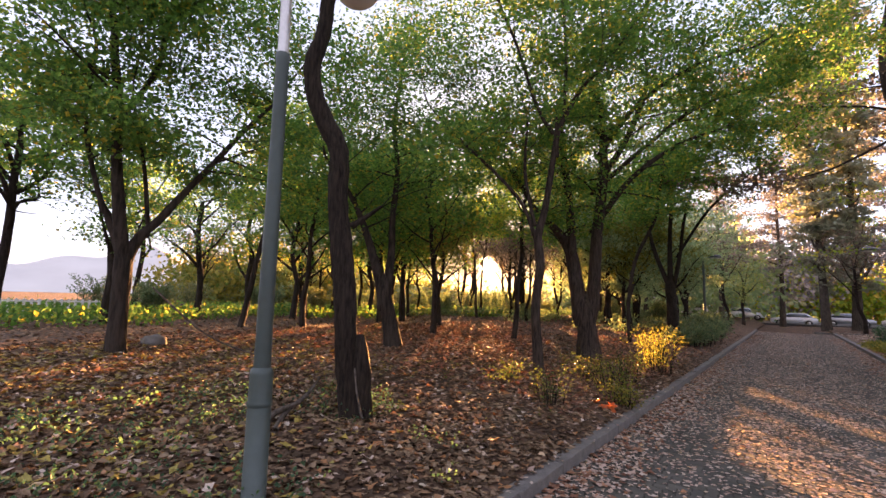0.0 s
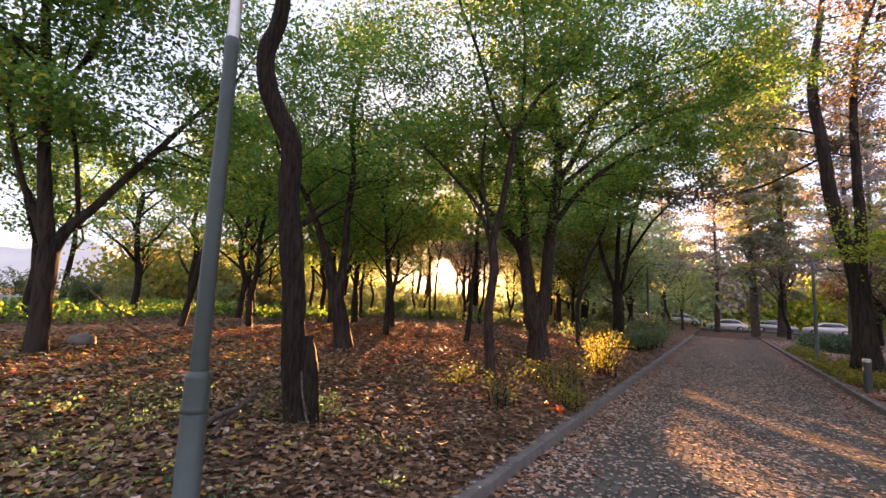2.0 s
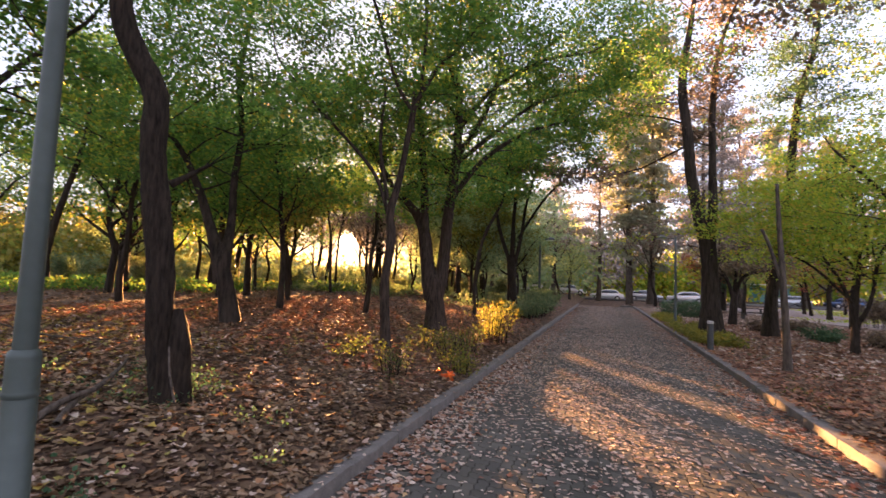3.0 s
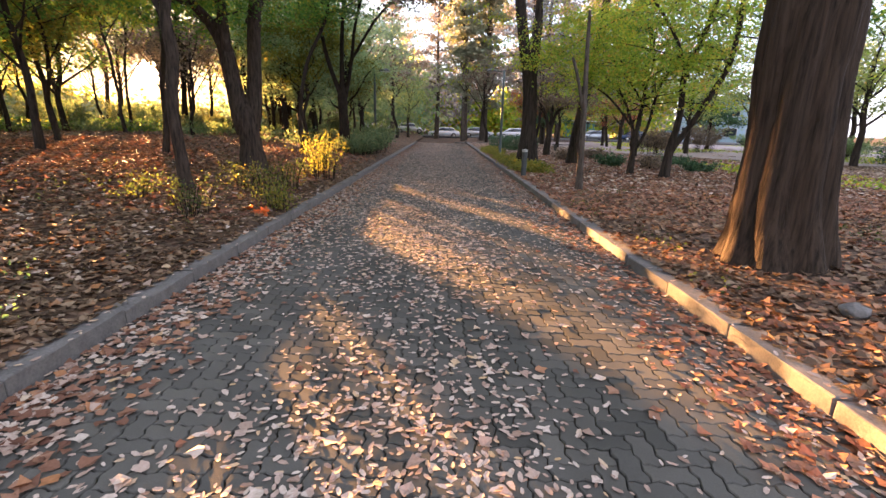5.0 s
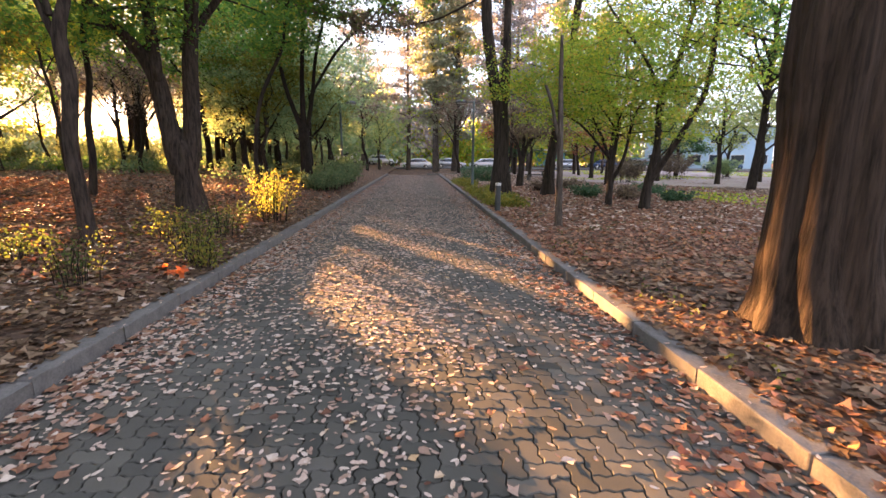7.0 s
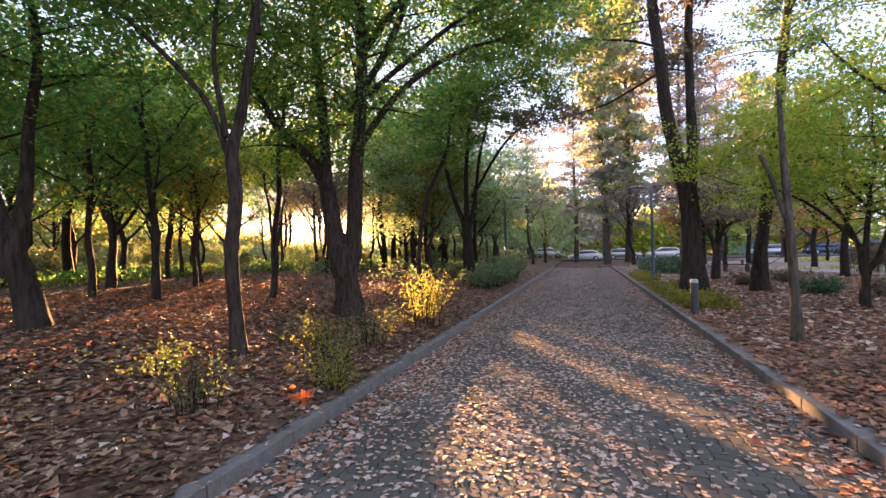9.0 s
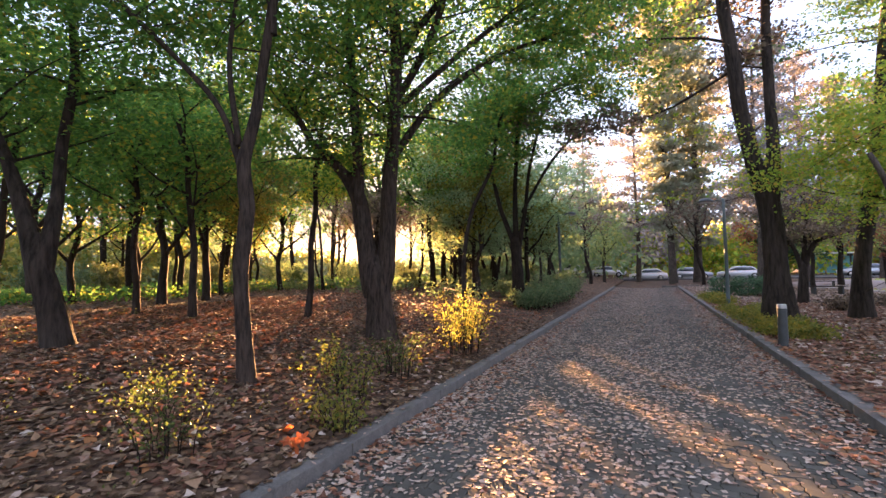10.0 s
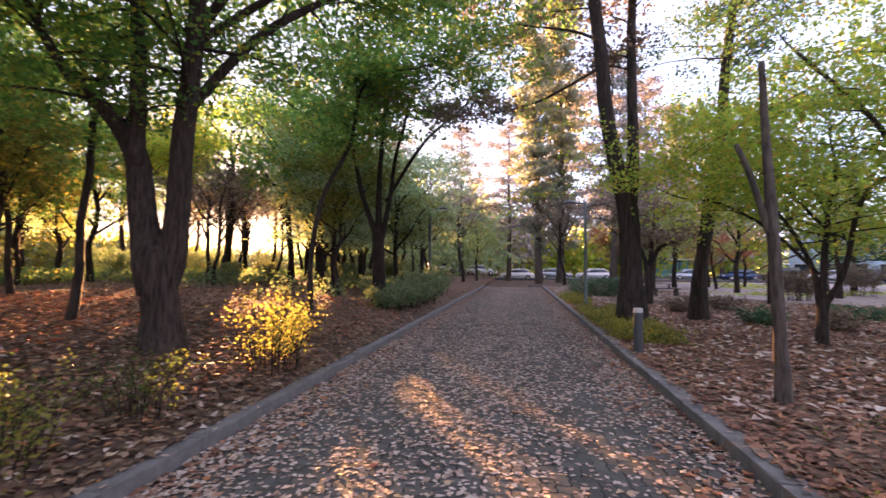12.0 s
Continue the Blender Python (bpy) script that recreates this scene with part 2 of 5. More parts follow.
# ---------------------------------------------------------------- mesh helpers
def np_mesh(name, verts, tris, mat, smooth=False):
    me = bpy.data.meshes.new(name)
    verts, tris = np.asarray(verts, np.float32), np.asarray(tris, np.int32)
    me.vertices.add(len(verts))
    me.vertices.foreach_set("co", verts.ravel())
    me.loops.add(tris.size)
    me.loops.foreach_set("vertex_index", tris.ravel())
    me.polygons.add(len(tris))
    k = tris.shape[1]
    me.polygons.foreach_set("loop_start", np.arange(len(tris), dtype=np.int32) * k)
    me.polygons.foreach_set("loop_total", np.full(len(tris), k, np.int32))
    me.polygons.foreach_set("use_smooth", np.full(len(tris), smooth))
    me.update(calc_edges=True)
    me.materials.append(mat)
    return me


def part(name, me, parent=None, label=""):
    ob = new(name, me)
    if parent:
        ob.parent = parent
    return tagged(ob, label) if label else ob


def bm_mesh(name, bm, mat, smooth=False):
    me = bpy.data.meshes.new(name)
    if smooth:
        for f in bm.faces:
            f.smooth = True
    bm.to_mesh(me)
    bm.free()
    me.materials.append(mat)
    return me


def box(bm, x0, x1, y0, y1, z0, z1, bevel=0.0):
    r = bmesh.ops.create_cube(bm, size=1)
    for v in r["verts"]:
        v.co = Vector((x0 + (v.co.x + .5) * (x1 - x0), y0 + (v.co.y + .5) * (y1 - y0), z0 + (v.co.z + .5) * (z1 - z0)))
    if bevel:
        es = list({e for v in r["verts"] for e in v.link_edges})
        bmesh.ops.bevel(bm, geom=es, offset=bevel, segments=2, affect="EDGES", profile=0.6)
    return bm


def lathe(rings, sides=20):
    """A closed turned shape from rows of (z, radius)."""
    a = np.linspace(0, 2 * np.pi, sides, endpoint=False)
    v = np.concatenate([np.stack([np.cos(a) * r, np.sin(a) * r, np.full(sides, z)], 1) for z, r in rings])
    q = []
    for i in range(len(rings) - 1):
        for j in range(sides):
            k = (j + 1) % sides
            q.append((i * sides + j, i * sides + k, (i + 1) * sides + k, (i + 1) * sides + j))
    return v, np.array(q)


def smooth_line(pts, step=0.18):
    """Catmull-Rom through rows of (x, y, z, r)."""
    p = np.asarray(pts, float)
    p = np.vstack([2 * p[0] - p[1], p, 2 * p[-1] - p[-2]])
    out = []
    for i in range(1, len(p) - 2):
        n = max(2, int(np.linalg.norm(p[i + 1, :3] - p[i, :3]) / step))
        for t in np.linspace(0, 1, n, endpoint=False):
            a, b, c, d = p[i - 1], p[i], p[i + 1], p[i + 2]
            out.append(0.5 * (2 * b + (c - a) * t + (2 * a - 5 * b + 4 * c - d) * t * t + (3 * b - a - 3 * c + d) * t ** 3))
    out.append(p[-2])
    out = np.array(out)
    out[:, 3] = np.maximum(out[:, 3], 0.003)
    return out


def tube(line, sides, rng, rough=0.06, flute=0.0):
    """A tapered limb round a smoothed line, with uneven bark, closed at its end."""
    n = len(line)
    d = np.gradient(line[:, :3], axis=0)
    d /= np.linalg.norm(d, axis=1)[:, None] + 1e-9
    ref = np.array([1.0, 0.13, 0.07])
    u = np.cross(d, ref)
    u /= np.linalg.norm(u, axis=1)[:, None] + 1e-9
    w = np.cross(d, u)
    a = np.linspace(0, 2 * np.pi, sides, endpoint=False)
    ph = rng.uniform(0, 6.28, 4)
    along = np.arange(n)[:, None]
    wob = 1 + rough * (np.sin(3 * a + ph[0] + along * 0.35) * 0.6 + np.sin(5 * a + ph[1] - along * 0.5) * 0.4 + rng.normal(0, 0.5, (n, sides)))
    if flute:
        wob = wob + flute * np.abs(np.sin(4 * a + ph[2] + np.sin(along * 0.15))) 
    r = line[:, 3:4] * wob
    v = line[:, None, :3] + r[:, :, None] * (np.cos(a)[None, :, None] * u[:, None] + np.sin(a)[None, :, None] * w[:, None])
    v = v.reshape(-1, 3)
    q = []
    i, j = np.meshgrid(np.arange(n - 1), np.arange(sides), indexing="ij")
    k = (j + 1) % sides
    q = np.stack([i * sides + j, i * sides + k, (i + 1) * sides + k, (i + 1) * sides + j], -1).reshape(-1, 4)
    top = len(v)
    v = np.vstack([v, line[-1, :3] + d[-1] * line[-1, 3] * 0.3])
    jj = np.arange(sides)
    cap = np.stack([(n - 1) * sides + jj, (n - 1) * sides + (jj + 1) % sides, np.full(sides, top), np.full(sides, top)], -1)
    return v, q, cap


def tubes_mesh(name, lines, sides, rng, mat, rough=0.06, flute=0.0):
    vs, ts, o = [], [], 0
    for ln in lines:
        v, q, cap = tube(ln, sides, rng, rough, flute)
        t = np.concatenate([q[:, [0, 1, 2]], q[:, [0, 2, 3]], cap[:, :3]]) + o
        vs.append(v)
        ts.append(t)
        o += len(v)
    return np_mesh(name, np.vstack(vs), np.vstack(ts), mat, True)


def leaves_mesh(name, centres, per, size, mat, rng, spread=(0.3, 0.11), flat=0.6):
    """Many small creased leaves in loose flat sprays round the given centres."""
    c = np.repeat(np.asarray(centres, float), per, axis=0)
    n = len(c)
    c = c + rng.normal(0, 1, (n, 3)) * np.array([spread[0], spread[0], spread[1]])
    nrm = rng.normal(0, 1, (n, 3)) * (1 - flat) + np.array([0, 0, 1.0]) * flat
    nrm /= np.linalg.norm(nrm, axis=1)[:, None]
    t = np.cross(nrm, rng.normal(0, 1, (n, 3)))
    t /= np.linalg.norm(t, axis=1)[:, None]
    b = np.cross(nrm, t)
    s = (size * rng.uniform(0.6, 1.3, n))[:, None]
    base, tip = c - t * s * 0.5, c + t * s * 0.5 - nrm * s * 0.12
    l, r = c + b * s * 0.36 + nrm * s * 0.1, c - b * s * 0.36 + nrm * s * 0.1
    v = np.stack([base, l, tip, r], 1).reshape(-1, 3)
    k = np.arange(n)[:, None] * 4
    tr = np.concatenate([k + [0, 1, 2], k + [0, 2, 3]])
    return np_mesh(name, v, tr, mat)


# ---------------------------------------------------------------- the lie of the land
LEFT, RIGHT = -2.34, 2.30     # inner faces of the two curbs
CURB_W, CURB_H = 0.21, 0.13


def land(x, y):
    """Height of the soil: a low bank on one side, nearly level on the other."""
    x, y = np.asarray(x, float), np.asarray(y, float)
    dl, dr = np.maximum(LEFT - x, 0), np.maximum(x - RIGHT, 0)
    zl = 0.11 + 0.77 * (1 - np.exp(-dl / 3.5))
    zr = 0.10 + 0.17 * np.exp(-((y - 6) / 4) ** 2) * (1 - np.exp(-dr))
    und = 0.03 * np.sin(x * 1.3 + 0.7 * y) * np.sin(y * 0.9 - x * 0.4)
    z = np.where(dl > 0, zl + und * np.clip(dl - 0.2, 0, 1), np.where(dr > 0, zr + und * np.clip(dr - 0.2, 0, 1), 0.0))
    return z


# ---------------------------------------------------------------- ground, path and curbs
def build_ground():
    e = 0.002
    xs = np.concatenate([[-1500, -600, -250, -120, -70, -45], np.arange(-32, LEFT - 0.4, 0.5), [LEFT - CURB_W + 0.04, LEFT - CURB_W + 0.04 + e, 0,
                         RIGHT + CURB_W - 0.04 - e, RIGHT + CURB_W - 0.04], np.arange(RIGHT + 0.4, 33, 0.5), [45, 70, 120, 250, 600, 1500]])
    ys = np.concatenate([[-900, -300, -80, -40, -25, -14], np.arange(-12, PATH_END, 0.7), [PATH_END, PATH_END + 0.01], np.arange(PATH_END + 1, 64, 2.0), [80, 120, 250, 600, 1800]])
    X, Y = np.meshgrid(xs, ys, indexing="ij")
    Z = land(X, Y)
    on = (X > LEFT - CURB_W + 0.041) & (X < RIGHT + CURB_W - 0.041)
    Z = np.where(on, np.where(Y > PATH_END + 0.005, 0.0, -0.035), Z)
    v = np.stack([X, Y, Z], -1).reshape(-1, 3)
    i, j = np.meshgrid(np.arange(len(xs) - 1), np.arange(len(ys) - 1), indexing="ij")
    k = len(ys)
    q = np.stack([i * k + j, (i + 1) * k + j, (i + 1) * k + j + 1, i * k + j + 1], -1).reshape(-1, 4)
    ob = new("ground", np_mesh("ground", v, q, GROUND, False))
    tagged(ob, "brown woodland soil under fallen autumn leaves", "ground", kind="structure")


PATH_START, PATH_END = -9.0, 46.0
build_ground()


def build_plaza():
    """The open trodden ground under the trees on the east side, a thin sheet with an uneven edge."""
    rng = np.random.default_rng(9)
    a = np.linspace(0, 2 * np.pi, 60, endpoint=False)
    wob = 1 + 0.05 * np.sin(3 * a + 1) + 0.03 * np.sin(7 * a) + rng.normal(0, 0.012, 60)
    ring = np.stack([29 + 20.5 * np.cos(a) * wob, 43 + 18.5 * np.sin(a) * wob, np.full(60, 0.138)], 1)
    low = ring + [0, 0, -0.15]
    k = np.arange(60)
    n = (k + 1) % 60
    v = np.vstack([ring, low, [[29, 43, 0.142]]])
    t = np.concatenate([np.stack([k, n, np.full(60, 120)], 1), np.stack([60 + k, 60 + n, n], 1), np.stack([60 + k, n, k], 1)])
    tagged(new("plaza", np_mesh("plaza", v, t, plain("pinkish_trodden_earth", (0.40, 0.32, 0.29), 0.9, 0, 6, 0.35, bump=0.3))), "pinkish trodden open ground beyond the trees", "ground", kind="structure")


build_plaza()


# ---------------------------------------------------------------- trees
TREES = {
    "bank_tree": ((-9.59, 3.73), (0.32, 0.95), (
        ((0, -0, 0.214), (-0.02, 0.58, 0.191), (-0.03, 1.16, 0.193), (-0.03, 1.59, 0.213)),
        ((-0.03, 1.59, 0.155), (-0.12, 2.12, 0.146), (-0.25, 3.09, 0.117), (-0.32, 4.09, 0.098), (-0.44, 5.09, 0.079), (-0.57, 6.09, 0.06)),
        ((0.01, 1.59, 0.136), (0.17, 2.01, 0.119), (0.4, 2.29, 0.101), (0.74, 2.81, 0.089), (1.25, 3.56, 0.076), (1.79, 4.38, 0.057), (2.4, 5.21, 0.042)),
        ((-0.1, 1.73, 0.097), (-0.34, 2.38, 0.077), (-0.49, 2.75, 0.057), (-0.76, 3.97, 0.048), (-0.74, 5.39, 0.039)),
        ((-0.2, 4.23, 0.07), (0.19, 5.09, 0.062), (0.37, 6.05, 0.058), (1.18, 6.86, 0.045)),
        ((0.28, 2.22, 0.055), (0.15, 3.17, 0.045), (-0.03, 3.96, 0.03)),
    )),
    "crooked_tree": ((-4.40, 4.40), (0.68, 0.73), (
        ((-0, -0.13, 0.192), (-0.06, 0.29, 0.148), (-0.12, 0.74, 0.143), (-0.17, 1.38, 0.138), (-0.22, 1.91, 0.139), (-0.3, 2.51, 0.127), (-0.32, 3.1, 0.129), (-0.47, 3.4, 0.122), (-0.62, 3.73, 0.115), (-0.68, 4.16, 0.109), (-0.57, 4.61, 0.097), (-0.51, 5.22, 0.091)),
        ((0.14, -0.13, 0.116), (0.12, 0.29, 0.097), (0.1, 0.61, 0.091), (0.07, 0.93, 0.072)),
        ((-0.13, 2.2, 0.047), (-0.01, 2.29, 0.034), (0.22, 2.47, 0.02)),
    )),
    "twin_tree": ((-7.90, 8.90), (0.74, 0.67), (
        ((-0.03, -0.01, 0.295), (-0.17, 0.68, 0.242), (-0.33, 1.28, 0.244)),
        ((-0.36, 1.28, 0.176), (-0.6, 2.15, 0.15), (-0.92, 3.03, 0.11), (-1.3, 3.78, 0.082), (-1.88, 4.59, 0.055)),
        ((-0.23, 1.35, 0.163), (-0.16, 2.31, 0.123), (-0.17, 3.14, 0.111), (-0.09, 4.43, 0.091), (-0.22, 5.73, 0.071), (-0.08, 7.25, 0.058)),
    )),
    "slender_tree": ((-4.25, 9.00), (0.91, 0.42), (
        ((0.02, -0.03, 0.152), (-0.03, 0.68, 0.126), (-0.06, 1.34, 0.122), (0.02, 2.12, 0.123), (-0.02, 2.68, 0.112), (0.12, 3.25, 0.09), (0.25, 4.06, 0.08), (0.35, 4.76, 0.08)),
        ((0.35, 4.76, 0.074), (0.55, 5.23, 0.069), (0.88, 5.82, 0.057), (1.33, 6.33, 0.046), (1.77, 6.96, 0.034)),
        ((0.33, 4.71, 0.057), (0.1, 5.07, 0.052), (-0.13, 5.63, 0.047), (-0.43, 6.64, 0.042), (-0.87, 7.83, 0.036)),
        ((-0.05, 2.62, 0.062), (-0.33, 3.37, 0.051), (-0.8, 3.96, 0.046), (-1.65, 4.84, 0.036), (-2.42, 5.75, 0.024)),
        ((-0.08, 2.91, 0.056), (-0.28, 4.07, 0.046), (-0.24, 5.27, 0.035)),
        ((0.5, 5.35, 0.052), (0.55, 6.45, 0.047), (0.49, 7.7, 0.035)),
    )),
    "forked_tree": ((-4.45, 12.55), (0.88, 0.48), (
        ((-0.05, -0.14, 0.354), (-0.09, 0.66, 0.271), (-0.15, 1.25, 0.294)),
        ((-0.25, 1.2, 0.235), (-0.35, 1.85, 0.211), (-0.49, 2.79, 0.176), (-0.87, 3.37, 0.116), (-1.41, 3.94, 0.08), (-1.83, 4.73, 0.057)),
        ((-0.44, 2.79, 0.141), (-0.51, 4.2, 0.117), (-0.64, 5.84, 0.094), (-0.68, 6.77, 0.07)),
        ((0.01, 1.25, 0.213), (0.09, 1.84, 0.189), (0.15, 3.03, 0.166), (0.31, 4.82, 0.131), (0.29, 6.38, 0.107)),
        ((0.33, 4.7, 0.095), (0.93, 5.7, 0.085), (1.32, 6.7, 0.061)),
        ((0.15, 3.4, 0.1), (1.1, 4.7, 0.08), (2.3, 5.6, 0.055), (3.6, 6.1, 0.03)),
        ((0.3, 5.4, 0.09), (1.3, 6.7, 0.07), (2.7, 7.6, 0.05), (4.1, 8.0, 0.03)),
        ((0.2, 4.4, 0.08), (1.5, 5.6, 0.065), (2.9, 6.7, 0.045), (4.6, 7.3, 0.03)),
    )),
    "stemmed_tree": ((-4.10, 21.40), (0.97, 0.24), (
        ((0.01, 0.03, 0.331), (-0.04, 1.4, 0.265), (-0.08, 2.28, 0.287)),
        ((-0.15, 2.29, 0.133), (-0.6, 3.63, 0.111), (-0.9, 4.97, 0.089), (-1.4, 6.77, 0.067)),
        ((-0.06, 2.28, 0.155), (-0.05, 3.39, 0.133), (-0.02, 4.5, 0.11), (0.15, 6.7, 0.077)),
        ((0.3, 3.6, 0.09), (1.4, 5.3, 0.07), (2.8, 6.6, 0.04)),
        ((0.07, 2.28, 0.121), (0.33, 3.6, 0.099), (0.55, 5.14, 0.077), (1.28, 7.76, 0.055)),
    )),
    "arching_tree": ((-4.90, 18.20), (0.94, 0.34), (
        ((-0.06, 0.18, 0.102), (-0.09, 1.33, 0.084), (0.2, 3, 0.084), (0.89, 4.49, 0.075), (1.31, 6.17, 0.056), (3.03, 6.81, 0.038)),
    )),
    "tall_pair": ((3.50, 19.60), (0.98, -0.20), (
        ((-0.1, 0.15, 0.535), (-0.13, 1.33, 0.346), (-0.16, 2.37, 0.329), (-0.24, 3.41, 0.33)),
        ((-0.28, 3.33, 0.261), (-0.52, 4.5, 0.246), (-0.72, 5.76, 0.23), (-0.84, 7.21, 0.213), (-1.02, 9.4, 0.179)),
        ((-0.16, 3.32, 0.225), (-0.05, 4.78, 0.19), (-0.07, 6.52, 0.156), (-0.03, 9.11, 0.138)),
        ((-0.92, 7.05, 0.053), (-2.03, 6.54, 0.046), (-2.75, 6.3, 0.038)),
        ((-0.9, 7.85, 0.053), (-1.64, 8.21, 0.046), (-3.05, 8.61, 0.029)),
    )),
    "tall_single": ((5.85, 21.90), (0.95, -0.30), (
        ((-0.02, -0.04, 0.419), (0.02, 1.24, 0.286), (0.21, 2.75, 0.265), (0.4, 4.05, 0.244), (0.65, 5.89, 0.205), (0.8, 7.72, 0.186), (1.04, 9.51, 0.166)),
    )),
    "pruned_tree": ((3.55, 12.80), (0.89, -0.46), (
        ((-0.03, 0.04, 0.12), (-0.06, 0.72, 0.101), (-0.08, 1.38, 0.095), (-0.12, 2.2, 0.089), (-0.16, 3.1, 0.069), (-0.19, 4.13, 0.045)),
        ((-0.08, 1.79, 0.068), (-0.21, 2.28, 0.055), (-0.34, 2.78, 0.049), (-0.46, 3.11, 0.043)),
    )),
    "small_maple": ((6.70, 17.50), (0.86, -0.50), (
        ((-0.06, -0.01, 0.164), (-0.04, 0.93, 0.129)),
        ((-0.09, 0.92, 0.088), (-0.17, 1.51, 0.077), (-0.39, 2.11, 0.06), (-0.58, 2.49, 0.049)),
        ((-0.04, 0.93, 0.094), (0.02, 1.99, 0.082), (0.08, 2.69, 0.059), (-0.23, 3.31, 0.048), (-0.71, 3.62, 0.037)),
        ((0.07, 2.69, 0.053), (0.23, 3.62, 0.047), (0.16, 4.22, 0.029)),
        ((0.02, 0.87, 0.094), (0.19, 1.17, 0.081), (0.37, 1.75, 0.069), (0.52, 2.66, 0.063), (0.74, 3.16, 0.056), (0.97, 3.3, 0.05)),
        ((-0.2, 1.6, 0.06), (-1.0, 2.5, 0.05), (-1.9, 3.1, 0.035), (-2.7, 3.3, 0.02)),
        ((0.05, 2.4, 0.05), (-0.9, 3.6, 0.04), (-2.0, 4.4, 0.03), (-2.9, 4.7, 0.02)),
    )),
    "vee_tree": ((7.40, 16.60), (0.90, -0.43), (
        ((0.02, -0.09, 0.237), (0.06, 0.86, 0.186)),
        ((0.07, 0.86, 0.152), (0.22, 2.05, 0.134), (0.18, 3.22, 0.117), (0.48, 4.04, 0.107), (0.76, 5.33, 0.09), (0.96, 6.75, 0.065)),
        ((0.23, 3.3, 0.075), (-0.11, 4.08, 0.068), (-0.55, 4.8, 0.061), (-1.3, 5.77, 0.045)),
        ((0.12, 0.87, 0.135), (0.49, 1.56, 0.116), (0.96, 2.55, 0.113), (1.35, 3.66, 0.103), (1.35, 5.73, 0.087), (1.29, 7.64, 0.064)),
    )),
    "great_trunk": ((3.72, 6.10), (0.78, -0.62), (
        ((0.03, -0.04, 0.519), (0.02, 0.24, 0.445), (-0.01, 0.66, 0.395), (-0.02, 1.38, 0.362), (-0.06, 1.9, 0.357), (-0.07, 2.39, 0.362)),
    )),
    "leaning_tree": ((-13.99, 8.46), (0.50, 0.87), (
        ((-0, -0, 0.121), (0.23, 1.17, 0.114), (0.39, 2.24, 0.107), (0.76, 4.11, 0.082), (0.9, 5.83, 0.065)),
    )),
    "low_tree": ((6.30, 28.00), (0.97, -0.24), (
        ((-0.34, 0.27, 0.263), (-0.24, 1.42, 0.236)),
        ((-0.33, 1.42, 0.131), (-0.52, 2.22, 0.106), (-0.96, 3.04, 0.067)),
        ((-0.2, 1.42, 0.144), (0.16, 2.45, 0.104), (1.15, 2.78, 0.063)),
        ((-0.24, 1.42, 0.131), (-0.17, 2.46, 0.105), (-0.02, 3.76, 0.065)),
    )),
}


def outline(spec, rng, slim=0.74):
    """The limbs of a tree, as smoothed lines in its own space, leaning a little towards and away as real limbs do."""
    (bx, by), (rx, ry), limbs = spec
    side, deep = np.array([rx, ry, 0.0]), np.array([-ry, rx, 0.0])
    lines = []
    for k, l in enumerate(limbs):
        l = np.array(l)
        h0 = l[0, 1]
        lean = 0 if k == 0 else rng.uniform(-0.45, 0.45)
        rows = []
        for a, h, r in l:
            off = side * a + deep * lean * max(h - h0, 0) * 0.5
            rows.append((off[0], off[1], h, r * slim))
        lines.append(rows)
    return lines


def sprout(line, rng, every, reach, up=0.35, start=0.35):
    """Side branches along a limb, and the middles of the leaf sprays that they carry."""
    subs, mids = [], []
    seg = np.linalg.norm(np.diff(line[:, :3], axis=0), axis=1)
    dist = np.concatenate([[0], np.cumsum(seg)])
    total = dist[-1]
    n = max(2, int(total * (1 - start) / (every * 0.75)))
    for s in np.append(np.linspace(start * total, total, n), [total]):
        i = min(np.searchsorted(dist, s), len(line) - 1)
        p, r = line[i, :3], line[i, 3]
        a = rng.uniform(0, 2 * np.pi)
        d = np.array([np.cos(a), np.sin(a), rng.normal(up, 0.3)])
        d /= np.linalg.norm(d)
        ln = reach * rng.uniform(0.5, 1.25)
        t = np.linspace(0, 1, 4)[:, None]
        bend = np.array([rng.normal(0, 0.2), rng.normal(0, 0.2), rng.normal(-0.12, 0.15)]) * ln
        pts = p + d * ln * t + bend * t * t
        rad = max(min(r * 0.45, 0.035), 0.008) * (1 - 0.8 * t)
        subs.append(np.hstack([pts, rad]))
        for u in (0.3, 0.5, 0.65, 0.8, 0.9, 1.0, 1.1):
            q = p + d * ln * u + bend * u * u
            mids.append(q + rng.normal(0, 0.26, 3) * [1, 1, 0.5] * ln * 0.8)
    return subs, mids


def extend(rows, rng, length, up=0.8):
    """Lets a limb grow on past its last given place."""
    a, b = np.array(rows[-2]), np.array(rows[-1])
    d = b[:3] - a[:3]
    d /= np.linalg.norm(d)
    p, out = b.copy(), [tuple(r) for r in rows]
    for _ in range(3):
        d = d + np.array([rng.normal(0, 0.25), rng.normal(0, 0.25), up * 0.3])
        d /= np.linalg.norm(d)
        p = np.append(p[:3] + d * length / 3, p[3] * 0.68)
        out.append(tuple(p))
    return out


def sun_gap(p):
    """True where the grove is open to the low sun, so that its light falls in a band across bank and path."""
    a, rise = radians(SUN_TURN), math.tan(radians(SUN_UP))
    across = p[0] * math.cos(a) + p[1] * math.sin(a)
    along = -p[0] * math.sin(a) + p[1] * math.cos(a)
    top = 1.75 + rise * along
    if 1.2 < across < 4.4:
        return p[2] < top + 0.25 + 0.015 * along
    return -0.4 < across <= 1.2 and abs(p[2] - top) < 0.3 + 0.012 * along


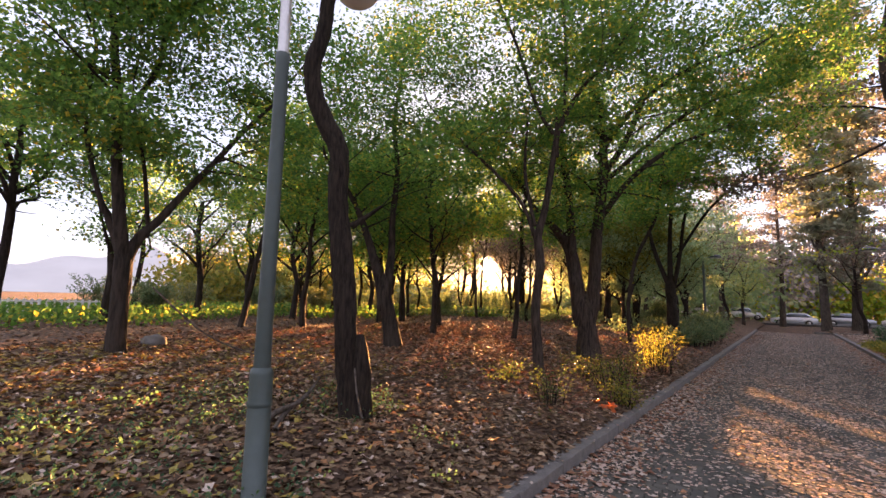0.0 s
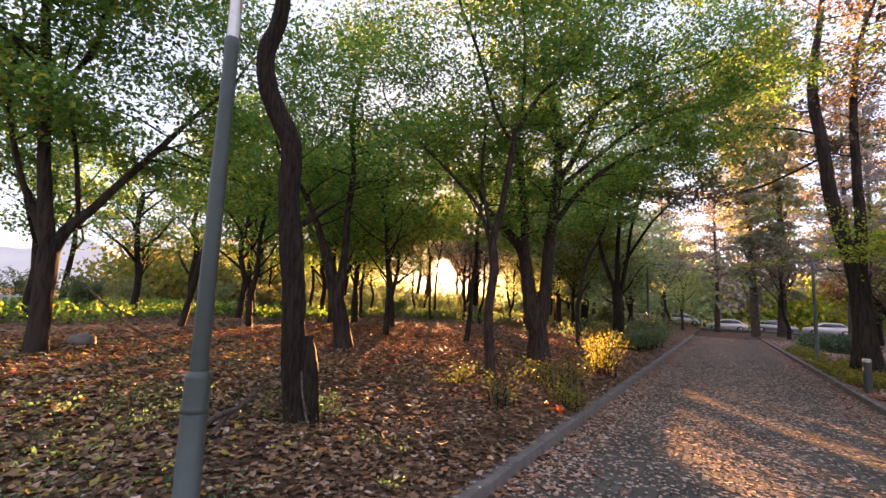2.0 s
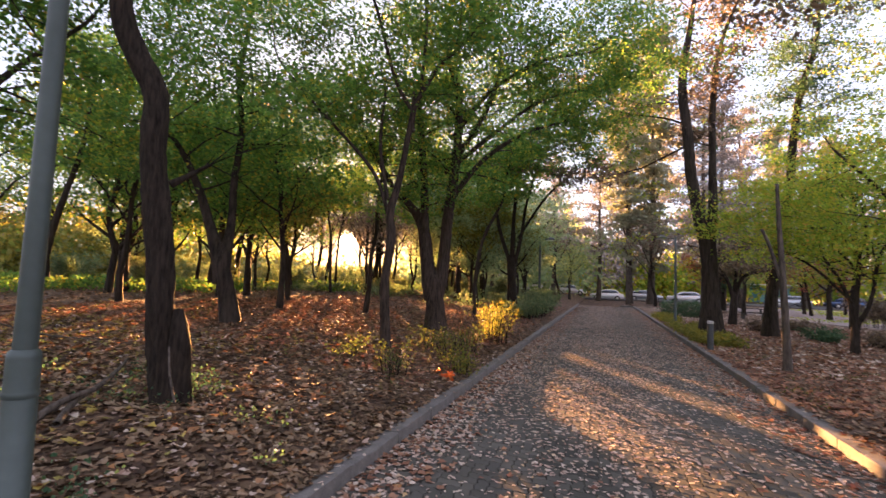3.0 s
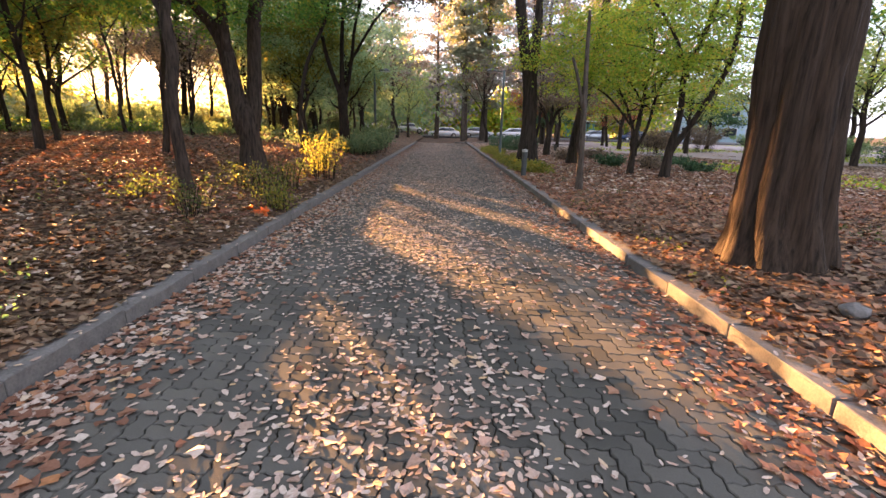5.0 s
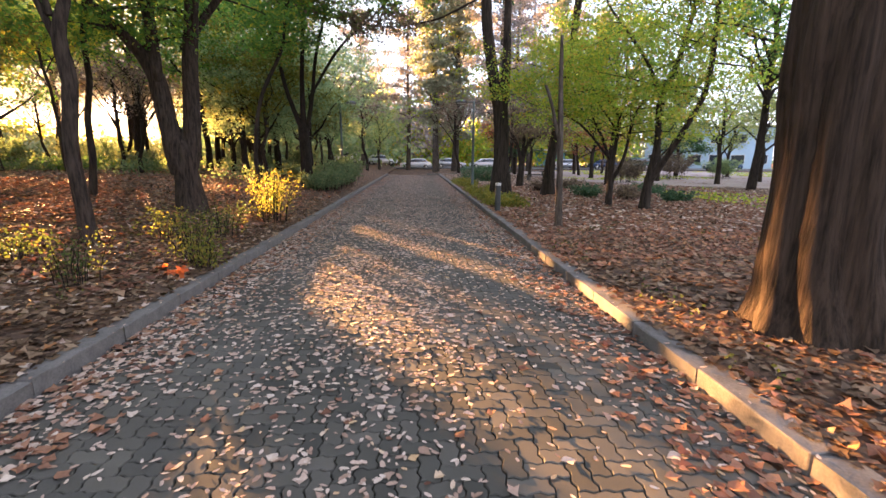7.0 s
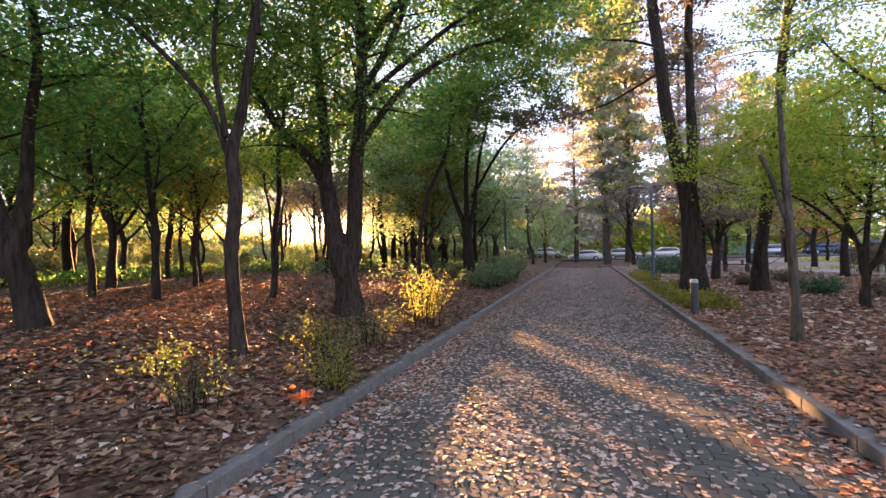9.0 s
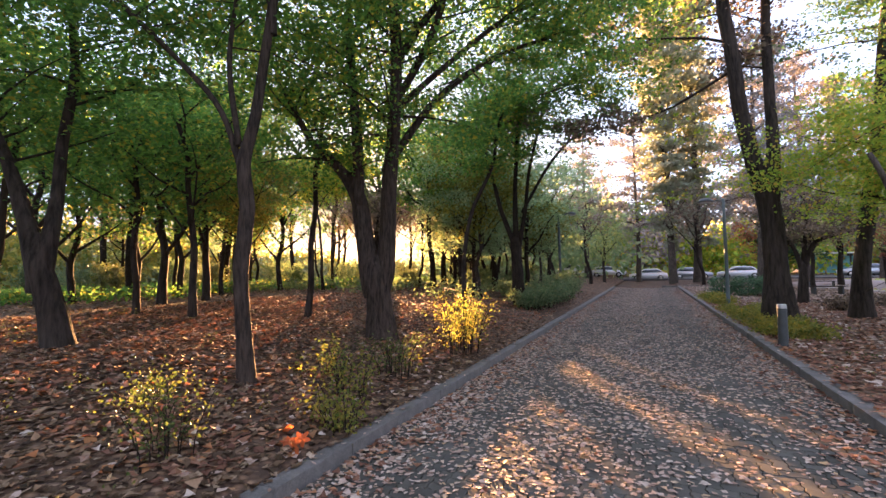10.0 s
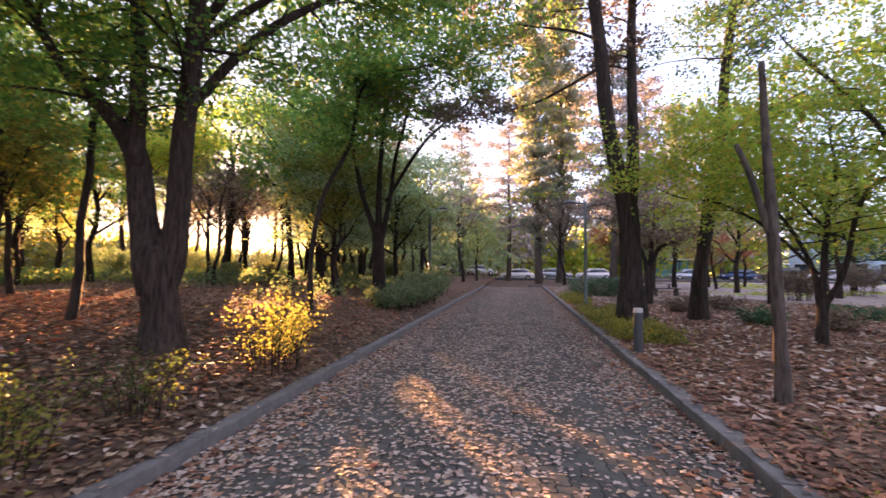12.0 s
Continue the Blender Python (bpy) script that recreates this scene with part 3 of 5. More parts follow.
def finish_tree(name, base, lines, rng, bark, leaf, size, per, every, reach, label, group, low=2.0, start=0.35, leafy=True, sides=14, rough=0.05,
                flute=0.0, spread=(0.24, 0.085), crown_label="", step=0.18, flat=0.6):
    t = new(name)
    t.location = base
    tagged(t, label, "tree", group)
    sm = [smooth_line(l, step) for l in lines]
    part("trunk", tubes_mesh("trunk", [sm[0]], sides, rng, bark, rough, flute), t)
    mids, subs = [], []
    for k, l in enumerate(sm):
        if k:
            part("limb", tubes_mesh("limb", [l], max(8, sides - 4), rng, bark, rough), t)
        if leafy and (k or len(sm) == 1):
            s, m = sprout(l, rng, every, reach, start=start if k else max(start, 0.5))
            subs += s
            mids += m
    if subs:
        tagged(part("branchwork", tubes_mesh("branchwork", subs, 3, rng, bark, 0.03), t), kind="stuff")
    mids = [m for m in mids if m[2] > low and not (base[0] and sun_gap(m + np.array(base)))]
    if leafy and mids:
        part("crown", leaves_mesh("crown", mids, per, size, leaf, rng, spread, flat), t, crown_label)
    return t


def spec_tree(key, name, seed, bark, leaf, size, per, every, reach, label, grow=1.5, slim=0.74, **kw):
    rng = np.random.default_rng(seed)
    spec = TREES[key]
    x, y = spec[0]
    lines = outline(spec, rng, slim)
    lines[0][0] = (*lines[0][0][:2], -0.15, lines[0][0][3] * 1.1)
    # the limbs grow out of the trunk's own wood, which thins away between them
    cx, cy, ch, cr = lines[0][-1]
    if any(abs(l[0][2] - ch) < 0.2 for l in lines[1:]):
        for k, l in enumerate(lines):
            if k and abs(l[0][2] - ch) < 0.2:
                lines[k] = [(cx + (l[0][0] - cx) * 0.4, cy + (l[0][1] - cy) * 0.4, ch - 0.45, l[0][3] * 0.95)] + [(*l[0][:3], l[0][3] * 1.06)] + l[1:]
        lines[0][-1] = (cx, cy, ch, cr * 0.9)
        lines[0] += [(cx, cy, ch + 0.2, cr * 0.62), (cx, cy, ch + 0.45, cr * 0.2)]
    # a limb that leaves another one starts inside its wood
    for k, l in enumerate(lines):
        if k and l[0][2] > ch + 0.2:
            p, q = np.array(l[0]), np.array(l[1])
            d = (q - p)[:3] / (np.linalg.norm((q - p)[:3]) + 1e-6)
            lines[k] = [(*(p[:3] - d * 0.22), p[3] * 0.35), (*p[:3], p[3] * 0.85)] + l[1:]
    if grow:
        lines = [extend(l, rng, grow * rng.uniform(0.7, 1.2)) if (k or len(lines) == 1) else l for k, l in enumerate(lines)]
    return finish_tree(name, (x, y, float(land(x, y))), lines, rng, bark, leaf, size, per, every, reach, label, "park trees", **kw)


def near_trees():
    spec_tree("bank_tree", "maple_tree", 11, BARK_DARK, GREEN, 0.085, 66, 0.27, 1.8, "green maple with dark forking trunk on the leafy bank", 1.6, low=2.0, spread=(0.3, 0.06), flat=0.58)
    # the crooked trunk carries a broken stump at its foot and its limbs high up
    rng = np.random.default_rng(12)
    x, y = TREES["crooked_tree"][0]
    ls = outline(TREES["crooked_tree"], rng, 0.9)
    ls[0] = extend(ls[0], rng, 3.0)
    for k in range(5):
        a = k * 1.3 + 0.4
        b = ls[0][-1 - k % 3]
        ls.append([(b[0], b[1], b[2], 0.06), (b[0] + math.cos(a) * 0.8, b[1] + math.sin(a) * 0.8, b[2] + 0.5, 0.045), (b[0] + math.cos(a) * 1.9, b[1] + math.sin(a) * 1.9, b[2] + 0.9, 0.025)])
    stump = [(a * 0.52, c * 0.52, d, r * f) for (a, c, d, r), f in zip(ls.pop(1), (1.45, 1.3, 1.35, 0.7))]
    t = finish_tree("crooked_tree", (x, y, float(land(x, y))), ls, rng, BARK, GREEN, 0.09, 78, 0.26, 2.1, "tall crooked brown trunk with a broken stump at its foot", "park trees",
                    low=3.2, sides=22, rough=0.10, step=0.1)
    part("stump", tubes_mesh("stump", [smooth_line(stump)], 12, rng, BARK, 0.12), t, "broken grey-brown stump")
    spec_tree("twin_tree", "maple_tree", 13, BARK_DARK, GREEN, 0.09, 56, 0.3, 1.8, "green maple with a trunk that parts in two", 1.6, low=2.5, spread=(0.32, 0.065), flat=0.7)
    spec_tree("slender_tree", "maple_tree", 14, BARK_MID, GREEN, 0.085, 58, 0.26, 1.8, "slender maple with upswept limbs and green leaves", 1.5, low=2.6, spread=(0.32, 0.06), flat=0.7)
    spec_tree("forked_tree", "zelkova_tree", 15, BARK_MID, ZELKOVA, 0.088, 54, 0.32, 1.9, "stout forked tree with green and yellow leaves", 1.8, 0.88, low=2.6, sides=20)
    spec_tree("stemmed_tree", "zelkova_tree", 16, BARK, ZELKOVA, 0.125, 26, 0.32, 2.2, "many-stemmed tree with green leaves beside the path", 4.5, low=3.2)
    spec_tree("arching_tree", "young_maple", 17, BARK_DARK, GREEN, 0.12, 60, 0.22, 1.3, "thin arching young maple with flat green sprays", 1.0, low=3.0, spread=(0.36, 0.05), flat=0.75)
    spec_tree("tall_pair", "tall_tree", 18, BARK_DARK, RUST, 0.13, 22, 0.5, 1.6, "tall dark tree of two stems with thin rusty foliage", 5.0, 0.84, low=5.5, sides=18, crown_label="thin rust-brown foliage")
    spec_tree("tall_single", "tall_tree", 19, BARK_DARK, DARKG, 0.11, 40, 0.22, 2.2, "tall dark leaning tree with sparse dark leaves", 6.0, low=5.5, sides=18)
    spec_tree("pruned_tree", "pruned_tree", 20, BARK_GREY, GREEN, 0.1, 1, 1.0, 1.0, "slim grey trunk with cut top and one lopped branch", 0, leafy=False, sides=16, rough=0.08)
    spec_tree("small_maple", "small_maple", 21, BARK_DARK, LIME, 0.09, 36, 0.22, 2.1, "small spreading maple with lime-green leaves", 1.1, low=1.9, spread=(0.33, 0.06), flat=0.5)
    spec_tree("vee_tree", "small_maple", 22, BARK_DARK, LIME, 0.09, 32, 0.27, 2.3, "maple with two dark limbs in a vee and lime leaves", 1.5, low=2.2, spread=(0.3, 0.06), flat=0.5)
    spec_tree("leaning_tree", "leaning_tree", 23, BARK_DARK, LIME, 0.13, 40, 0.3, 1.3, "leaning thin tree with yellow-green crown on the bank", 1.5, low=2.4)
    spec_tree("low_tree", "low_tree", 24, BARK_DARK, RUST, 0.12, 20, 0.3, 1.1, "low spreading dark tree with few brown leaves", 1.0, low=2.0)
    rng = np.random.default_rng(25)
    x, y = TREES["great_trunk"][0]
    ls = outline(TREES["great_trunk"], rng, 1.0)
    ls[0] = [(a - 0.02, c, d, r * 0.98) for a, c, d, r in ls[0]]
    ls[0][0] = (*ls[0][0][:2], -0.15, ls[0][0][3] * 1.05)
    ls[0].append((*ls[0][-1][:2], 4.5, 0.30))
    ls[0].append((*ls[0][-1][:2], 9.0, 0.22))
    for k in range(9):
        a, h = k * 2.4, 5.0 + k * 0.45
        ls.append([(0, 0, h, 0.08), (math.cos(a) * 1.2, math.sin(a) * 1.2, h + 0.3, 0.05), (math.cos(a) * 2.6, math.sin(a) * 2.6, h + 0.2, 0.025)])
    finish_tree("great_tree", (x, y, float(land(x, y))), ls, rng, BARK_RED, RUST, 0.10, 25, 0.4, 1.2, "stout reddish-brown trunk with fibrous flaring bark", "park trees",
                low=4.5, sides=64, rough=0.02, flute=0.2, step=0.1)


def generic(name, seed, height, radius, first, n, leaf, bark, size, per, every, reach, label, tall=False, narrow=1.0, low=None, wobble=0.1, thick=0.5):
    """A whole tree grown by rule."""
    rng = np.random.default_rng(seed)
    hs = np.linspace(0, height * (1.0 if tall else 0.62), 7)
    p = np.zeros(2)
    trunk = []
    for k, h in enumerate(hs):
        trunk.append((p[0], p[1], h - (0.2 if k == 0 else 0), radius * (1.25 if k == 0 else 1 - (0.85 if tall else 0.45) * k / 6)))
        p = p + rng.normal(0, wobble, 2)
    lines = [trunk]
    tr = smooth_line(trunk)
    for k in range(n):
        h = first + (tr[-1, 2] - first) * (k / max(n - 1, 1)) * 0.97
        b = tr[np.argmin(abs(tr[:, 2] - h))]
        a = k * 2.4 + rng.uniform(-0.4, 0.4)
        f = (1 - 0.75 * (h - first) / (tr[-1, 2] - first + 0.01)) if tall else 1.0
        ln = height * 0.33 * narrow * f * rng.uniform(0.75, 1.2)
        rise = 0.15 if tall and narrow > 0.4 else (1.6 if narrow < 0.4 else rng.uniform(0.7, 1.5))
        d = np.array([math.cos(a), math.sin(a), rise])
        d /= np.linalg.norm(d)
        q = b[:3]
        r0 = b[3] * thick
        rows = [(*q, r0)]
        for s in (0.33, 0.66, 1.0):
            m = q + d * ln * s + rng.normal(0, 0.06 * ln, 3)
            rows.append((*m, max(r0 * (1 - 0.75 * s), 0.008)))
        lines.append(rows)
    return finish_tree(name, (0, 0, 0), lines, rng, bark, leaf, size, per, every, reach, label, "park trees", low=low if low else first, start=0.3, sides=10, spread=(0.32, 0.14), step=0.4)


def place_group(ob, rows, seed):
    """Sets the first tree at the first row and copies at the others: x, y, size."""
    rng = np.random.default_rng(seed)
    for k, (x, y, s) in enumerate(rows):
        m = Matrix.Translation((x, y, float(land(x, y)) - 0.02)) @ Matrix.Rotation(rng.uniform(0, 6.28), 4, "Z") @ Matrix.Scale(s, 4)
        if k == 0:
            first = m
        else:
            copy_thing(ob, m)
    ob.matrix_basis = first


def far_trees():
    slim = generic("young_maple", 31, 7.4, 0.09, 1.8, 8, GREEN, BARK_DARK, 0.13, 15, 0.42, 1.2, "slim young maple with dark trunk and green leaves", wobble=0.1, low=2.2)
    place_group(slim, ((-9.24, 12.1, 1.0), (-11.33, 12.15, 0.95), (-17.74, 20.1, 1.1), (-18.26, 21.3, 1.0), (-13.2, 10.2, 1.05), (-21.5, 20.5, 1.1)), 1)
    lime = generic("young_maple", 32, 6.6, 0.085, 1.8, 7, YELLOW, BARK_DARK, 0.13, 22, 0.42, 1.0, "slim young maple turning yellow, dark thin trunk", wobble=0.12, low=2.6)
    place_group(lime, ((-11.55, 15.5, 0.9), (-6.0, 22.6, 1.0), (-20.2, 24.5, 1.0), (-7.6, 29.0, 1.0), (-11.0, 34.0, 1.1), (-10.0, 40.0, 1.2), (-14.5, 43.0, 1.3), (-6.6, 36.5, 1.1), (-5.6, 30.5, 0.9)), 2)
    high = generic("high_maple", 41, 8.8, 0.085, 4.1, 7, LIME, BARK_DARK, 0.12, 22, 0.42, 1.0, "slim maple with a bare thin trunk and high crown", wobble=0.1, low=4.7)
    place_group(high, ((-12.46, 16.68, 1.0), (-16.77, 26.85, 1.0), (-7.25, 13.6, 0.95), (-15.6, 24.7, 1.0)), 11)
    stout = generic("maple_tree", 33, 8.0, 0.14, 1.6, 8, GREEN, BARK_DARK, 0.13, 16, 0.45, 1.1, "round maple with stout dark trunk on the bank", wobble=0.12, thick=0.6, low=2.2)
    place_group(stout, ((-14.2, 14.8, 1.0), (-18.0, 13.2, 1.0), (-19.3, 14.9, 0.9), (-23.7, 14.4, 1.1), (-17.5, 6.0, 0.9), (-20.5, 10.2, 1.0), (-14.8, 16.9, 1.0), (-19.0, 18.9, 1.0), (-18.2, 24.3, 1.0), (-22.6, 19.3, 1.0)), 3)
    bare = generic("bare_young_tree", 34, 6.0, 0.09, 1.6, 8, RUST, BARK, 0.10, 5, 0.3, 0.9, "thin young tree, almost without leaves", wobble=0.08)
    place_group(bare, ((-27.5, 13.8, 1.0), (-21.5, 31.5, 1.0), (-13.0, 31.0, 1.0), (-24.7, 19.7, 1.0), (-9.6, 34.0, 1.4), (-13.4, 38.0, 1.5), (-17.5, 35.0, 1.4), (-12.0, 44.0, 1.7), (-20.0, 43.0, 1.7), (-7.6, 47.0, 1.6), (-16.0, 48.0, 1.8), (-4.2, 45.0, 1.5), (4.4, 49.0, 1.6), (7.2, 37.0, 1.4), (-24.0, 37.0, 1.5), (-14.6, 27.0, 1.2), (-11.8, 23.8, 1.0), (-16.8, 31.6, 1.3), (-19.5, 37.0, 1.5), (-22.5, 41.0, 1.6), (-24.5, 46.0, 1.8), (-28.5, 52.0, 2.0), (-20.5, 49.0, 1.8), (-31.0, 47.0, 1.9), (-18.0, 56.0, 2.0)), 4)
    tall = generic("tall_green_tree", 35, 13.0, 0.18, 3.4, 11, GREEN, BARK, 0.18, 18, 0.6, 1.7, "tall green tree with several rising stems", thick=0.65, low=5.0)
    place_group(tall, ((11.5, 29.3, 0.9), (30.0, 30.0, 1.0), (-29.0, 3.0, 1.0), (-20.0, 17.5, 0.95), (-22.5, 24.5, 1.0), (-28.0, 21.0, 1.0), (-26.0, 34.0, 1.0), (-29.0, 43.0, 1.1), (-32.0, 12.0, 0.9), (-17.5, 3.4, 0.75), (17.5, 25.5, 1.1), (-7.7, 25.0, 0.8), (-10.8, 28.2, 0.9), (-12.4, 33.4, 1.0), (-15.2, 29.5, 0.95)), 5)
    # Fills the grove; some trees are added only to block sun from the path.
    grove = generic("grove_tree", 42, 9.5, 0.15, 1.5, 10, HAZED_SAGE, BARK, 0.16, 15, 0.5, 1.7, "leafy grey-green tree with low crown in the grove", thick=0.6, low=2.0)
    place_group(grove, ((-6.7, 23.6, 0.72), (-8.4, 26.6, 0.75), (-10.3, 32.8, 0.8), (-9.9, 29.1, 0.75), (-7.4, 28.8, 0.95), (-5.6, 28.6, 0.85), (-10.9, 35.8, 1.05), (-6.3, 38.0, 1.1), (-12.3, 43.7, 1.1), (-16.2, 43.8, 1.1), (-26.5, 30.0, 1.0), (-33.0, 33.0, 1.1)), 12)
    conifer = generic("tall_conifer", 36, 19.0, 0.28, 5.2, 32, HAZED_RUST, BARK_GREY, 0.24, 8, 0.7, 0.9, "tall rusty autumn conifer with straight trunk", tall=True, narrow=0.55)
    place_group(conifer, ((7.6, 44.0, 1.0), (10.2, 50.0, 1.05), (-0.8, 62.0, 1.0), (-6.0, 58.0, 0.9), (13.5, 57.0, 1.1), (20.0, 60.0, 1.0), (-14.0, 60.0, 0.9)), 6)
    dark = generic("dark_evergreen", 37, 10.0, 0.2, 2.2, 26, DARKG, BARK_DARK, 0.24, 11, 0.55, 0.9, "dark green evergreen of middle height", tall=True, narrow=0.8)
    place_group(dark, ((9.5, 46.0, 0.8), (24.0, 44.0, 0.9)), 7)
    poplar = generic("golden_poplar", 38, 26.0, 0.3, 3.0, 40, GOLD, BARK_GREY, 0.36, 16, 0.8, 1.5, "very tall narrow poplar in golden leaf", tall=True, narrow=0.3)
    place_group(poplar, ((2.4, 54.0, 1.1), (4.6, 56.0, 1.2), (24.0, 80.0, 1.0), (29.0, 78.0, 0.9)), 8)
    pale = generic("yellow_green_tree", 39, 7.5, 0.15, 1.8, 8, HAZED_LIME, BARK_DARK, 0.15, 11, 0.5, 1.3, "leafy yellow-green tree of middle height", low=2.2)
    place_group(pale, ((-3.6, 51.0, 0.9),  (9.6, 40.5, 0.9), (27.5, 42.0, 1.0), (-31.0, 24.0, 0.9), (15.5, 47.0, 0.9), (21.0, 25.0, 1.1), (28.0, 28.0, 1.2), (17.0, 34.0, 1.0), (25.0, 19.5, 1.1), (33.0, 23.0, 1.3), (14.0, 38.5, 1.1), (20.5, 41.0, 1.1), (30.0, 36.0, 1.2), (19.0, 30.5, 1.0), (24.0, 33.5, 1.2), (36.0, 30.0, 1.3), (22.5, 21.5, 1.0), (33.0, 41.0, 1.4), (12.5, 45.5, 1.2)), 9)
    red = generic("red_maple", 40, 5.5, 0.12, 1.6, 7, RED, BARK_DARK, 0.13, 16, 0.5, 0.9, "small maple in reddish autumn leaf")
    place_group(red, ((15.0, 44.0, 1.0), (19.0, 49.0, 1.0), (8.3, 45.5, 1.0)), 10)


near_trees()
far_trees()


# ---------------------------------------------------------------- path
def paver_shape(w, h, u, g=0.0035, top=0.0):
    """The outline of one wavy paver of w by h units, bent by the wave that its neighbours share."""
    pts = []
    n = 3
    for (x0, y0), (x1, y1), k in (((0, 0), (w, 0), w), ((w, 0), (w, h), h), ((w, h), (0, h), w), ((0, h), (0, 0), h)):
        for i in range(n * k):
            t = i / (n * k)
            pts.append((x0 + (x1 - x0) * t, y0 + (y1 - y0) * t))
    p = np.array(pts)
    c = np.array([w / 2, h / 2])
    inner = c + (p - c) * (1 - np.array([2 * g / (w * u), 2 * g / (h * u)]))
    edge = c + (p - c) * (1 - np.array([2 * (g + 0.005) / (w * u), 2 * (g + 0.005) / (h * u)]))

    def bend(q):
        a = 0.095
        return np.stack([q[:, 0] + a * np.sin(2 * np.pi * q[:, 1]), q[:, 1] + a * np.sin(2 * np.pi * q[:, 0])], 1) * u
    lo, hi = bend(inner), bend(edge)
    m = len(p)
    v = np.concatenate([np.c_[lo, np.full(m, -0.03)], np.c_[lo, np.full(m, -0.006)], np.c_[hi, np.zeros(m)], [[*bend(c[None])[0], 0.0]]])
    j = np.arange(m)
    k = (j + 1) % m
    t = np.concatenate([np.stack([j, k, m + k], 1), np.stack([j, m + k, m + j], 1), np.stack([m + j, m + k, 2 * m + k], 1), np.stack([m + j, 2 * m + k, 2 * m + j], 1),
                        np.stack([2 * m + j, 2 * m + k, np.full(m, 3 * m)], 1)])
    return v, t


def build_path():
    rng = np.random.default_rng(5)
    u = 0.113
    path = tagged(new("path"), "footpath of wavy grey concrete pavers under fallen leaves", "path", kind="structure")
    flat, tall = paver_shape(2, 1, u), paver_shape(1, 2, u)
    me = (np_mesh("paver_across", *flat, PAVER), np_mesh("paver_along", *tall, PAVER))
    n = int((RIGHT - LEFT) / u)
    x0 = LEFT + (RIGHT - LEFT - n * u) / 2
    near, vs, ts, o = 0, [], [], 0
    for j in range(int((PATH_END - PATH_START) / u)):
        for i in range(-1, n + 1):
            k = (i - j) % 4
            if k not in (0, 3):
                continue
            if k == 0 and (i < 0 or i + 1 >= n) or k == 3 and (i < 0 or i >= n):
                continue
            x, y = x0 + i * u, PATH_START + j * u
            z = rng.normal(0, 0.0018)
            if -1.0 < x < 1.25 and 3.1 < y < 6.35 and near < 300:
                ob = part("paver", me[0 if k == 0 else 1], path)
                ob.location = (x, y, z)
                near += 1
            else:
                v, t = flat if k == 0 else tall
                if y > 12 or y < 2.0:
                    a, c = (2 * u, u) if k == 0 else (u, 2 * u)
                    v, t = np.array([(0.004, 0.004, 0), (a - 0.004, 0.004, 0), (a - 0.004, c - 0.004, 0), (0.004, c - 0.004, 0)]), np.array([(0, 1, 2), (0, 2, 3)])
                tilt = rng.normal(0, 0.006, 2)
                vs.append(v + [x, y, z] + np.c_[np.zeros((len(v), 2)), v[:, :2] @ tilt])
                ts.append(t + o)
                o += len(v)
    rest = part("pavers", np_mesh("pavers", np.vstack(vs), np.vstack(ts), PAVER), path)
    tagged(rest, kind="stuff")


def build_curbs():
    rng = np.random.default_rng(6)
    for name, x, sgn in (("curb_west", LEFT, -1), ("curb_east", RIGHT, 1)):
        c = tagged(new(name), "low granite curb of metre-long stones along the path", "curb", kind="structure")
        shapes = []
        for k in range(4):
            bm = bmesh.new()
            box(bm, 0, CURB_W, 0.004, 0.996, -0.12, CURB_H, 0.012)
            bmesh.ops.subdivide_edges(bm, edges=[e for e in bm.edges if e.calc_length() > 0.5], cuts=3)
            for v in bm.verts:
                v.co += Vector(rng.normal(0, 0.0022, 3))
            shapes.append(bm_mesh("curb_stone", bm, CURB))
        for y in range(int(PATH_START), int(PATH_END)):
            ob = part("curb_stone", shapes[int(rng.integers(4))], c)
            ob.location = (x if sgn > 0 else x - CURB_W, y + 0.5, rng.normal(0, 0.004))
            ob.rotation_euler = (rng.normal(0, 0.003), rng.normal(0, 0.006), rng.normal(0, 0.003))


build_path()
build_curbs()


